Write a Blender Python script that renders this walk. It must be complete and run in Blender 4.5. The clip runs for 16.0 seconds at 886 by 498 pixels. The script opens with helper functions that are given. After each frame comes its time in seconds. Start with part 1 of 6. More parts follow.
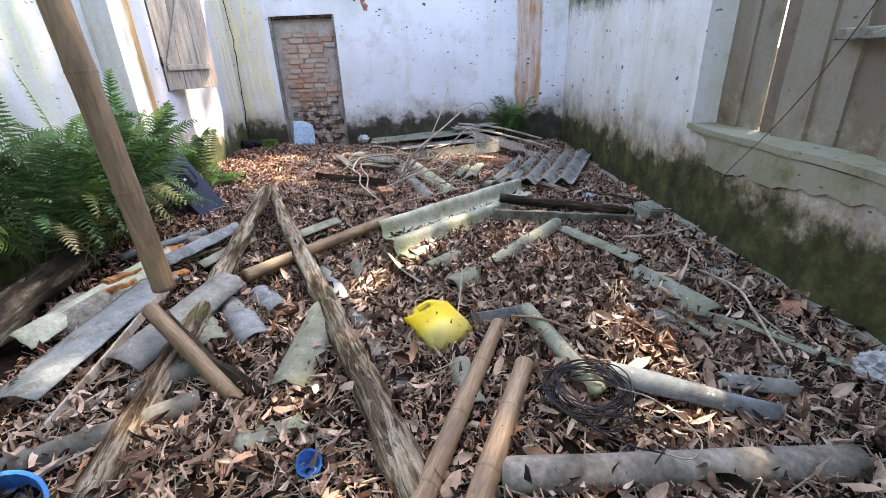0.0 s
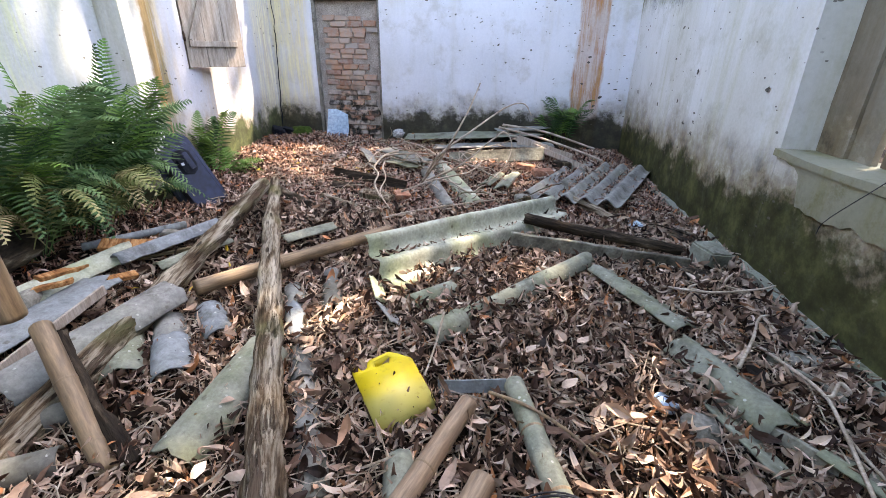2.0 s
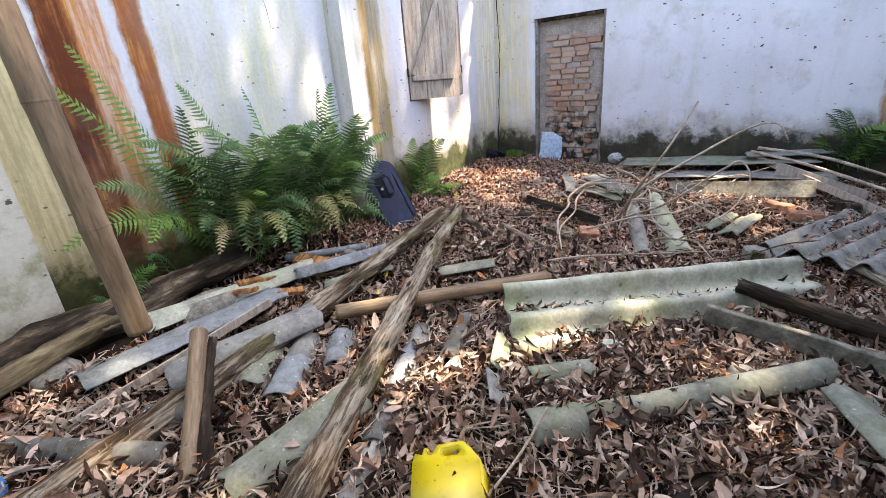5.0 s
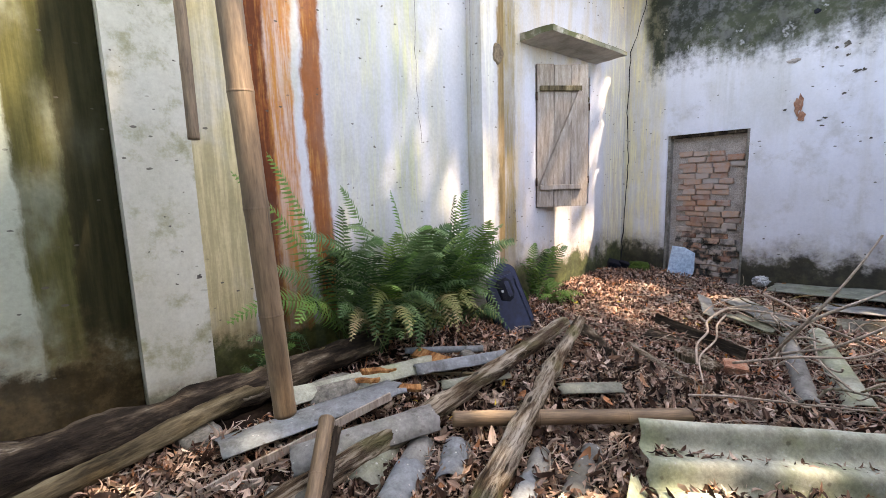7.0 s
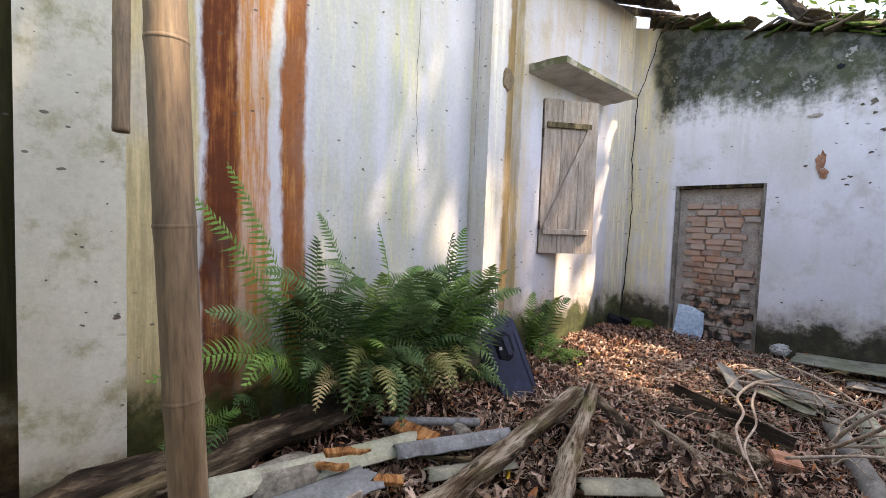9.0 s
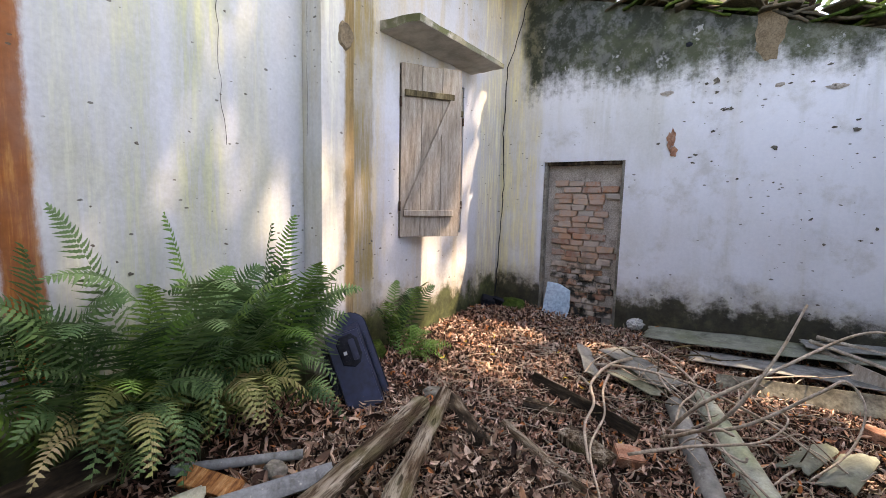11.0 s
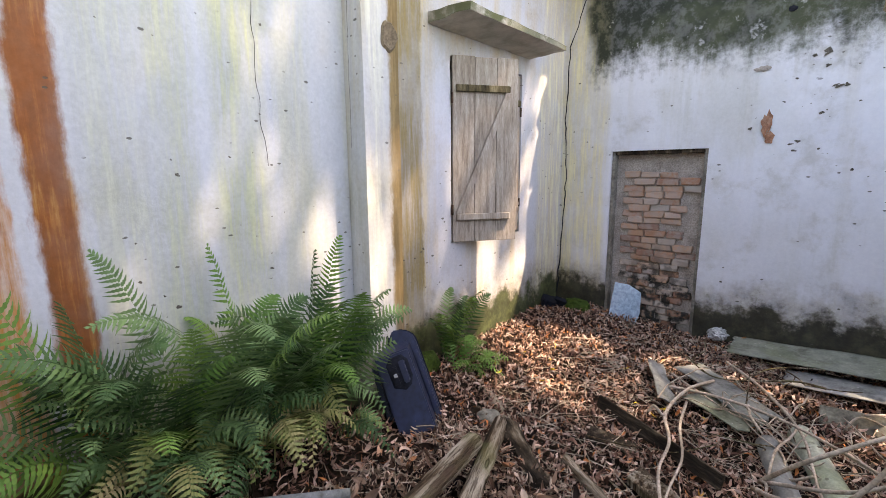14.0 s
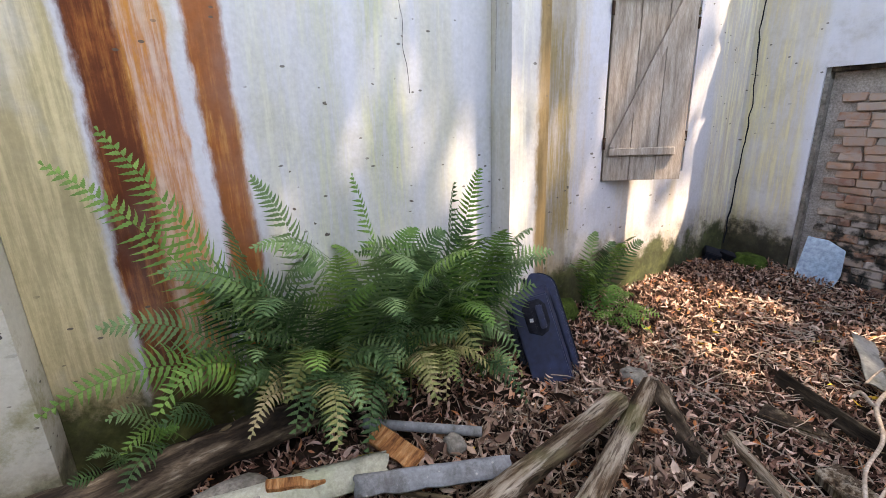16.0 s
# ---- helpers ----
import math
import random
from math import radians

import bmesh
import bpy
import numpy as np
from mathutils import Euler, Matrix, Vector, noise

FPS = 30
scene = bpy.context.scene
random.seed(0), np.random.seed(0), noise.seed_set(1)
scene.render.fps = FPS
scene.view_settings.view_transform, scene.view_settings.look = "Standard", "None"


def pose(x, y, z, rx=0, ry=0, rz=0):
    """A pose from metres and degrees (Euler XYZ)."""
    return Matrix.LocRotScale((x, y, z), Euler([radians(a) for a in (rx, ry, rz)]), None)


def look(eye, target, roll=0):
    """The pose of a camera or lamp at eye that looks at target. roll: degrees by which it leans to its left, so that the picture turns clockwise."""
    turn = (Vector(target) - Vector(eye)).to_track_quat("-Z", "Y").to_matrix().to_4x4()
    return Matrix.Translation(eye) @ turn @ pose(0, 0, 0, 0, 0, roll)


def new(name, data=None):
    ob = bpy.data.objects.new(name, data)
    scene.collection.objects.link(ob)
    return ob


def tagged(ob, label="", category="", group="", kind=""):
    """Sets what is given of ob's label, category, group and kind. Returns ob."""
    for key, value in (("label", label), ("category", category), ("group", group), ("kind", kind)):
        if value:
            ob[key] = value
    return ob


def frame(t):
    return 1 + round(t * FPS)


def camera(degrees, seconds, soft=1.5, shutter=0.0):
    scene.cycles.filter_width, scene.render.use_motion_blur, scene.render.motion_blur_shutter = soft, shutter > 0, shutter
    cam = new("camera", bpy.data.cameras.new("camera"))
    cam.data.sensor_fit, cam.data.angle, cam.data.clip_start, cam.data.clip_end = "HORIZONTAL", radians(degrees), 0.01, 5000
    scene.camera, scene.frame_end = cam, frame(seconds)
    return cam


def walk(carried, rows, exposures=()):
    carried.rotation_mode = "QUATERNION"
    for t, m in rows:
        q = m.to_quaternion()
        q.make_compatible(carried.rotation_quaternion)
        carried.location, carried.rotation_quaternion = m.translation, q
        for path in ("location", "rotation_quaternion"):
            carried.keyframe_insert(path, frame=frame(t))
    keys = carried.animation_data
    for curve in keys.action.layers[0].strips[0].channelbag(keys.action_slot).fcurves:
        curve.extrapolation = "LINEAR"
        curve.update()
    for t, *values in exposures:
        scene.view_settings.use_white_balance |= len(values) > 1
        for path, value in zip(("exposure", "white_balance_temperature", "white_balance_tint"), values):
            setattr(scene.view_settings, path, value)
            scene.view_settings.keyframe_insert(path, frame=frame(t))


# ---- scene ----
cam = camera(89.5, 16.0, soft=0.6)
PATH = [
    (0, (-0.109, -0.032, 1.433), (-0.074, 1.803, 0.636), -2.5),
    (0.5, (-0.053, 0.144, 1.395), (-0.043, 1.978, 0.596), -0.4),
    (1, (0.019, 0.347, 1.395), (-0.036, 2.176, 0.587), 0.9),
    (1.5, (0.072, 0.45, 1.374), (-0.058, 2.274, 0.563), 1.3),
    (2, (0.244, 0.601, 1.378), (0.043, 2.419, 0.568), 0.7),
    (2.5, (0.39, 0.729, 1.374), (0.158, 2.547, 0.574), 0.1),
    (3, (0.457, 0.879, 1.349), (0.212, 2.694, 0.546), -0.2),
    (3.5, (0.506, 1.105, 1.336), (0.171, 2.908, 0.538), -1.1),
    (4, (0.545, 1.193, 1.362), (-0.048, 2.937, 0.583), -2.3),
    (4.5, (0.607, 1.205, 1.392), (-0.293, 2.82, 0.63), -3.6),
    (5, (0.621, 1.185, 1.402), (-0.546, 2.645, 0.689), -4.7),
    (5.2, (0.622, 1.171, 1.403), (-0.606, 2.597, 0.724), -4.6),
    (7.3, (0.428, 1.085, 1.507), (-1.135, 2.308, 1.258), -0.8),
    (7.5, (0.323, 1.098, 1.505), (-1.243, 2.322, 1.276), -0.1),
    (8, (0.098, 1.119, 1.493), (-1.451, 2.372, 1.322), 1.3),
    (8.5, (0.02, 1.185, 1.474), (-1.509, 2.469, 1.341), 1.9),
    (9, (-0.05, 1.373, 1.459), (-1.545, 2.697, 1.347), 2.1),
    (9.5, (-0.061, 1.607, 1.477), (-1.483, 3.009, 1.368), 2.0),
    (10, (-0.037, 1.737, 1.49), (-1.337, 3.251, 1.355), 1.7),
    (10.2, (-0.03, 1.801, 1.457), (-1.277, 3.359, 1.313), 1.4),
    (12.3, (-0.187, 2.298, 1.868), (-1.332, 3.908, 1.557), 0.9),
    (12.5, (-0.198, 2.306, 1.882), (-1.38, 3.892, 1.588), 0.4),
    (13, (-0.203, 2.296, 1.898), (-1.464, 3.826, 1.633), -0.3),
    (13.5, (-0.211, 2.3, 1.853), (-1.527, 3.779, 1.572), -0.4),
    (14, (-0.197, 2.303, 1.83), (-1.564, 3.722, 1.487), -0.4),
    (14.5, (-0.228, 2.253, 1.805), (-1.637, 3.61, 1.388), -0.7),
    (15, (-0.266, 2.233, 1.786), (-1.739, 3.498, 1.308), -1.0),
    (15.5, (-0.343, 2.266, 1.761), (-1.923, 3.369, 1.226), -1.4),
    (16, (-0.385, 2.378, 1.748), (-2.062, 3.301, 1.171), -1.8),
]
walk(cam, [(t, look(eye, target, roll)) for t, eye, target, roll in PATH], [(0, 3.27, 7900, 17), (5.2, 3.1, 8200, 18), (7.5, 2.72, 8700, 20), (12.3, 2.56, 9000, 20), (16, 2.7, 8600, 19)])

# ---- light ----
world = bpy.data.worlds.new("sky")
scene.world = world
world.use_nodes = True
_sky = world.node_tree.nodes.new("ShaderNodeTexSky")
_sky.sky_type, _sky.sun_disc = "NISHITA", False
_sky.sun_elevation, _sky.sun_rotation = radians(64), radians(60)
_bg = world.node_tree.nodes["Background"]
_bg.inputs["Strength"].default_value = 0.15
world.node_tree.links.new(_sky.outputs[0], _bg.inputs["Color"])
_sun = bpy.data.lights.new("sun", "SUN")
_sun.energy, _sun.angle, _sun.color = 2.7, radians(0.6), (1.0, 0.94, 0.84)
SUN_WAY = Vector((0.38, 0.22, 0.90)).normalized()
sun = new("sun", _sun)
sun.matrix_world = look(SUN_WAY * 30, (0, 0, 0))


# ---- materials ----
class Graph:
    """A short hand for node materials."""

    def __init__(self, name):
        self.mat = bpy.data.materials.new(name)
        self.mat.use_nodes = True
        self.tree = self.mat.node_tree
        self.bsdf = self.tree.nodes["Principled BSDF"]
        self.pos = self.node("ShaderNodeNewGeometry").outputs["Position"]
        self.obj = self.node("ShaderNodeTexCoord").outputs["Object"]

    def node(self, kind):
        return self.tree.nodes.new(kind)

    def put(self, socket, value):
        if isinstance(value, bpy.types.NodeSocket):
            self.tree.links.new(value, socket)
        elif isinstance(value, tuple) and len(value) == 3 and socket.type == "RGBA":
            socket.default_value = (*value, 1)
        else:
            socket.default_value = value

    def m(self, op, a, b=0.0, clamp=False):
        n = self.node("ShaderNodeMath")
        n.operation, n.use_clamp = op, clamp
        self.put(n.inputs[0], a)
        self.put(n.inputs[1], b)
        return n.outputs[0]

    def axis(self, where, i):
        n = self.node("ShaderNodeSeparateXYZ")
        self.put(n.inputs[0], where)
        return n.outputs[i]

    def scaled(self, where, s):
        n = self.node("ShaderNodeVectorMath")
        n.operation = "MULTIPLY"
        self.put(n.inputs[0], where)
        n.inputs[1].default_value = s
        return n.outputs[0]

    def noise(self, scale, where=None, detail=5.0, rough=0.55, stretch=(1, 1, 1)):
        n = self.node("ShaderNodeTexNoise")
        self.put(n.inputs["Vector"], self.scaled(self.pos if where is None else where, stretch))
        n.inputs["Scale"].default_value, n.inputs["Detail"].default_value = scale, detail
        n.inputs["Roughness"].default_value = rough
        return n.outputs[0]

    def spots(self, scale, where=None, stretch=(1, 1, 1)):
        n = self.node("ShaderNodeTexVoronoi")
        self.put(n.inputs["Vector"], self.scaled(self.pos if where is None else where, stretch))
        n.inputs["Scale"].default_value = scale
        return n.outputs["Distance"]

    def step(self, v, lo, hi, a=0.0, b=1.0):
        n = self.node("ShaderNodeMapRange")
        n.interpolation_type = "SMOOTHSTEP"
        self.put(n.inputs[0], v)
        for i, x in enumerate((lo, hi, a, b)):
            n.inputs[1 + i].default_value = x
        return n.outputs[0]

    def mix(self, fac, a, b, blend="MIX"):
        n = self.node("ShaderNodeMix")
        n.data_type, n.blend_type = "RGBA", blend
        self.put(n.inputs[0], fac)
        self.put(n.inputs[6], a)
        self.put(n.inputs[7], b)
        return n.outputs[2]

    def ramp(self, fac, stops):
        n = self.node("ShaderNodeValToRGB")
        self.put(n.inputs[0], fac)
        e = n.color_ramp.elements
        while len(e) < len(stops):
            e.new(0.5)
        for k, (p, c) in zip(e, stops):
            k.position, k.color = p, (*c, 1)
        return n.outputs[0]

    def island(self):
        return self.node("ShaderNodeNewGeometry").outputs["Random Per Island"]

    def rand(self):
        return self.node("ShaderNodeObjectInfo").outputs["Random"]

    def done(self, colour, rough=0.8, bump=None, strength=0.3, distance=0.01, spec=0.3):
        self.put(self.bsdf.inputs["Base Color"], colour)
        self.put(self.bsdf.inputs["Roughness"], rough)
        self.bsdf.inputs["Specular IOR Level"].default_value = spec
        if bump is not None:
            b = self.node("ShaderNodeBump")
            b.inputs["Strength"].default_value, b.inputs["Distance"].default_value = strength, distance
            self.put(b.inputs["Height"], bump)
            self.put(self.bsdf.inputs["Normal"], b.outputs[0])
        return self.mat


def plaster(name, base, warm, moss_top, moss_col, mould=None, streak=0.35, rust=(), axis=1, dirt=0.5, blotch=0.35):
    """Old lime-washed plaster: blotches, run-down streaks, moss along the foot, chips; rust: bands (from, to, strength, dark) along an axis."""
    g = Graph(name)
    z = g.axis(g.pos, 2)
    u = g.axis(g.pos, axis)
    blot = g.noise(0.9, detail=6)
    run = g.noise(1.0, stretch=(3.6, 3.6, 0.34), detail=7, rough=0.62)
    run2 = g.noise(1.0, stretch=(6.5, 6.5, 0.55), detail=7, rough=0.65)
    fine = g.noise(38, detail=6, rough=0.65)
    col = g.mix(g.step(blot, 0.35, 0.72), base, tuple(c * 0.86 for c in base))
    grime = g.noise(0.55, stretch=(1, 1, 0.55), detail=8, rough=0.66)
    col = g.mix(g.m("MULTIPLY", g.step(grime, 0.46, 0.66), 0.55), col, tuple(c * k for c, k in zip(base, (0.72, 0.70, 0.60))))
    cloud = g.noise(2.6, detail=8, rough=0.7)
    col = g.mix(g.m("MULTIPLY", g.step(cloud, 0.50, 0.68), blotch), col, tuple(c * 0.7 for c in warm))
    col = g.mix(g.m("MULTIPLY", g.step(run, 0.5, 0.72), streak), col, warm)
    col = g.mix(g.m("MULTIPLY", g.m("MULTIPLY", g.step(run2, 0.52, 0.70), g.step(g.noise(0.7, detail=3), 0.4, 0.62)), streak * 0.7), col, (0.33, 0.32, 0.21))
    for lo, hi, amount, dark in rust:
        wob = g.m("ADD", u, g.m("MULTIPLY", g.m("SUBTRACT", g.noise(2.2, stretch=(1, 1, 0.5), detail=8, rough=0.68), 0.5), 0.14))
        wob = g.m("ADD", wob, g.m("MULTIPLY", g.m("SUBTRACT", g.noise(16, stretch=(1, 1, 0.3), detail=6, rough=0.7), 0.5), 0.07))
        band = g.m("MULTIPLY", g.step(wob, lo - 0.02 - 0.05 * (amount < 0.5), lo + 0.02 + 0.05 * (amount < 0.5)), g.step(wob, hi - 0.02 - 0.05 * (amount < 0.5), hi + 0.02 + 0.05 * (amount < 0.5), 1.0, 0.0))
        grain = g.noise(1.0, stretch=(22, 22, 1.6), detail=6, rough=0.7)
        if dark[0] > 3 * dark[2]:
            tone = g.ramp(grain, ((0.30, dark), (0.5, (0.36, 0.115, 0.035)), (0.62, (0.50, 0.22, 0.06)), (0.75, (0.62, 0.42, 0.2))))
            tone = g.mix(g.m("MULTIPLY", g.step(g.m("ADD", g.m("MULTIPLY", grain, 0.5), g.m("MULTIPLY", g.noise(3.2, detail=7, rough=0.7), 0.5)), 0.44, 0.62), 0.6 if amount >= 1 else 1.0), dark, tone)
        else:
            tone = g.mix(g.step(grain, 0.4, 0.65), dark, tuple(min(0.8, c * 1.5) for c in dark))
        soft = g.step(g.noise(2.6, stretch=(1, 1, 0.6), detail=6), 0.28, 0.52)
        col = g.mix(g.m("MULTIPLY", g.m("MULTIPLY", band, g.m("ADD", g.m("MULTIPLY", g.m("MULTIPLY", soft, g.step(grain, 0.36, 0.62)) if amount < 0.6 else soft, 1 - amount * 0.9), amount * 0.9)), min(1.0, amount + 0.45)), col, tone)
    if mould:
        top, depth, cols = mould
        edge = g.m("ADD", z, g.m("MULTIPLY", g.m("SUBTRACT", g.noise(1.5, detail=8, rough=0.62), 0.5), depth * 1.9))
        edge = g.m("ADD", edge, g.m("MULTIPLY", g.m("SUBTRACT", run, 0.5), depth * 1.6))
        edge = g.m("ADD", edge, g.m("MULTIPLY", g.m("SUBTRACT", g.noise(13, detail=8, rough=0.75), 0.5), depth * 1.5))
        a = g.step(edge, top - depth * 0.6, top + depth * 0.35)
        speck = g.step(g.noise(9, detail=7, rough=0.7), 0.38, 0.56)
        black = g.mix(g.step(g.noise(2.3, detail=6), 0.42, 0.6), cols[0], cols[1])
        pale = g.m("MULTIPLY", g.step(g.noise(4.5, detail=8, rough=0.75), 0.60, 0.66), 0.45)
        a = g.m("MULTIPLY", a, g.m("SUBTRACT", g.m("ADD", 0.86, g.m("MULTIPLY", speck, 0.12)), pale))
        if axis == 0:
            a = g.m("MULTIPLY", a, g.step(g.m("ADD", u, g.m("MULTIPLY", g.noise(3.0, detail=6), 0.3)), -2.6, -2.42))
        col = g.mix(a, col, black)
    h = g.m("ADD", z, g.m("MULTIPLY", g.m("SUBTRACT", g.noise(2.1, detail=8, rough=0.64), 0.5), moss_top * 1.5))
    h = g.m("ADD", h, g.m("MULTIPLY", g.m("SUBTRACT", run2, 0.5), moss_top * 0.28))
    h = g.m("ADD", h, g.m("MULTIPLY", g.m("SUBTRACT", g.noise(11, detail=6, rough=0.7), 0.5), moss_top * 0.5))
    brown = g.step(h, moss_top * 0.85, moss_top * (1.8 if dirt > 0.8 else 1.45), 1.0, 0.0)
    earth = g.ramp(g.noise(6, detail=8, rough=0.72), ((0.36, (0.060, 0.042, 0.022)), (0.48, (0.19, 0.125, 0.060)), (0.56, (0.27, 0.225, 0.125)), (0.64, (0.46, 0.41, 0.31))))
    col = g.mix(g.m("MULTIPLY", brown, dirt), col, earth)
    green = g.step(h, moss_top * 0.78, moss_top * 1.05, 1.0, 0.0)
    mossy = g.ramp(g.noise(5, detail=7, rough=0.7), ((0.32, tuple(c * 0.35 for c in moss_col)), (0.5, moss_col), (0.68, tuple(min(1, c * 2.4) for c in moss_col))))
    col = g.mix(g.m("MULTIPLY", green, 0.93), col, mossy)
    chipn = g.spots(3.6, stretch=(1, 1, 2.2))
    jag = g.m("MULTIPLY", g.noise(34, detail=4), 0.09)
    chip = g.m("MULTIPLY", g.step(g.m("ADD", chipn, jag), 0.10, 0.115, 1.0, 0.0), g.step(g.noise(0.9, detail=2), 0.38, 0.46))
    dots = g.m("MULTIPLY", g.step(g.m("ADD", g.spots(9.0, stretch=(1, 1, 1.9)), jag), 0.14, 0.16, 1.0, 0.0), g.step(g.noise(1.9, detail=5), 0.50, 0.58))
    chip = g.m("MAXIMUM", chip, dots)
    col = g.mix(g.m("MULTIPLY", chip, 0.85), col, (0.10, 0.09, 0.075))
    col = g.mix(0.10, col, g.ramp(fine, ((0.3, (0.1, 0.1, 0.1)), (0.7, (1, 1, 1)))), "OVERLAY")
    bump = g.m("ADD", g.m("MULTIPLY", fine, 0.35), g.m("SUBTRACT", g.m("MULTIPLY", blot, 1.2), g.m("MULTIPLY", chip, 0.9)))
    return g.done(col, g.step(fine, 0.2, 0.8, 0.78, 0.95), bump, 0.32, 0.012, 0.1)


WHITE = (0.73, 0.745, 0.80)
WARM = (0.56, 0.46, 0.27)
MOSS = (0.045, 0.055, 0.018)
M_WALL_N = plaster("plaster_north", WHITE, (0.50, 0.46, 0.36), 0.62, (0.03, 0.028, 0.016), streak=0.36, dirt=0.6, mould=(2.92, 0.38, ((0.026, 0.033, 0.022), (0.062, 0.074, 0.042))), axis=0, rust=((1.25, 1.62, 0.5, (0.46, 0.25, 0.12)), (-2.95, -2.4, 0.4, (0.58, 0.48, 0.28))))
# moss height 0.46 is raised to paint in the shadow under the fern too
M_WALL_WM = plaster("plaster_west_middle", (0.56, 0.58, 0.62), (0.50, 0.49, 0.33), 0.46, MOSS, streak=0.5, rust=((1.60, 1.99, 0.62, (0.40, 0.345, 0.20)), (2.18, 2.40, 0.55, (0.50, 0.215, 0.05)), (2.02, 2.21, 1.0, (0.115, 0.036, 0.018)), (2.47, 2.62, 1.0, (0.24, 0.085, 0.03)), (2.64, 2.90, 0.3, (0.36, 0.37, 0.29)), (2.92, 3.14, 0.3, (0.33, 0.345, 0.23)), (3.24, 3.52, 0.35, (0.33, 0.345, 0.20)), (3.66, 3.80, 0.2, (0.36, 0.36, 0.28))))
M_WALL_WF = plaster("plaster_west_far", (0.60, 0.61, 0.66), (0.52, 0.40, 0.22), 0.58, (0.045, 0.055, 0.02), streak=0.6, rust=((6.7, 7.25, 0.3, (0.62, 0.50, 0.33)), (4.5, 5.0, 0.3, (0.40, 0.33, 0.19)), (4.64, 4.92, 0.55, (0.20, 0.155, 0.075))))
M_WALL_WN = plaster("plaster_west_near", (0.40, 0.43, 0.34), (0.16, 0.17, 0.08), 0.56, (0.055, 0.038, 0.018), streak=0.15, blotch=0.6, rust=((0.82, 1.3, 0.6, (0.07, 0.068, 0.025)), (1.02, 1.3, 0.95, (0.028, 0.026, 0.012))))
M_COLUMN = plaster("plaster_column", (0.56, 0.55, 0.46), (0.33, 0.31, 0.14), 0.3, (0.16, 0.155, 0.10), streak=0.12, blotch=0.8)
M_PILASTER = plaster("plaster_pilaster", (0.56, 0.565, 0.58), (0.46, 0.38, 0.2), 0.3, (0.1, 0.1, 0.06), streak=0.7, rust=((4.31, 4.42, 0.62, (0.20, 0.14, 0.068)), (4.12, 4.25, 0.2, (0.60, 0.56, 0.42))))
M_WALL_E = plaster("plaster_east", (0.70, 0.705, 0.69), (0.45, 0.44, 0.26), 0.56, (0.040, 0.044, 0.015), mould=(1.95, 0.28, ((0.04, 0.045, 0.035), (0.2, 0.21, 0.1))), axis=1, dirt=0.85, streak=0.5)
M_BOARDED = plaster("plaster_boarded", (0.26, 0.235, 0.185), (0.17, 0.13, 0.085), 0.9, (0.07, 0.06, 0.045), streak=0.8, blotch=0.7)
M_BOARDED_DARK = plaster("plaster_boarded_brown", (0.19, 0.155, 0.12), (0.09, 0.068, 0.045), 0.9, (0.05, 0.042, 0.03), streak=0.8, blotch=0.8)
M_CEMENT = plaster("cement_render", (0.28, 0.272, 0.20), (0.20, 0.185, 0.075), 0.1, MOSS, streak=0.7, blotch=0.9)


def simple(name, stops, scale=6.0, rough=0.8, strength=0.4, distance=0.008, stretch=(1, 1, 1), spec=0.12, vary=0.0, where="obj", metal=0.0, fine=0.45):
    g = Graph(name)
    w = g.obj if where == "obj" else g.pos
    n = g.noise(scale, w, 7, 0.62, stretch)
    f = g.noise(scale * 7, w, 4, 0.6, stretch)
    c = g.ramp(n, stops)
    c = g.mix(fine, c, g.ramp(f, ((0.3, (0.12, 0.12, 0.12)), (0.7, (0.92, 0.92, 0.92)))), "OVERLAY")
    if vary:
        c = g.mix(g.m("MULTIPLY", g.rand(), vary), c, (0.02, 0.016, 0.012))
    g.bsdf.inputs["Metallic"].default_value = metal
    return g.done(c, g.step(f, 0.3, 0.7, max(0.05, rough - 0.1), min(1, rough + 0.08)), g.m("ADD", n, g.m("MULTIPLY", f, 0.4)), strength, distance, spec)


M_SOIL = simple("soil", ((0.3, (0.010, 0.007, 0.005)), (0.7, (0.035, 0.024, 0.017))), 5, 0.95, 0.8, 0.02, where="pos", spec=0.03)
g = Graph("weathered_log")
lw = g.noise(6, g.obj, 8, 0.68, (2.4, 2.4, 0.3))
lf = g.noise(30, g.obj, 5, 0.6, (2.5, 2.5, 0.22))
lc = g.ramp(lw, ((0.37, (0.022, 0.015, 0.010)), (0.44, (0.10, 0.068, 0.042)), (0.50, (0.235, 0.195, 0.145)), (0.66, (0.43, 0.385, 0.31))))
lc = g.mix(g.m("MULTIPLY", g.step(lf, 0.50, 0.62), 0.75), lc, (0.055, 0.038, 0.025))
bare = g.step(g.noise(3.4, g.obj, 8, 0.7, (2.0, 2.0, 0.22)), 0.53, 0.56)
lc = g.mix(g.m("MULTIPLY", bare, 0.9), lc, g.mix(lf, (0.035, 0.022, 0.015), (0.11, 0.075, 0.052)))
pit = g.step(g.m("ADD", g.spots(9, g.obj, (1.6, 1.6, 0.45)), g.m("MULTIPLY", lf, 0.25)), 0.22, 0.30, 1.0, 0.0)
lc = g.mix(g.m("MULTIPLY", pit, 0.85), lc, (0.02, 0.015, 0.01))
lc = g.mix(g.m("MULTIPLY", g.step(g.noise(2.5, g.obj, 6), 0.50, 0.66), 0.45), lc, (0.15, 0.155, 0.07))
M_LOG = g.done(lc, 0.92, g.m("SUBTRACT", g.m("ADD", lw, g.m("MULTIPLY", lf, -0.6)), g.m("ADD", pit, g.m("MULTIPLY", bare, 0.5))), 1.0, 0.02, 0.08)
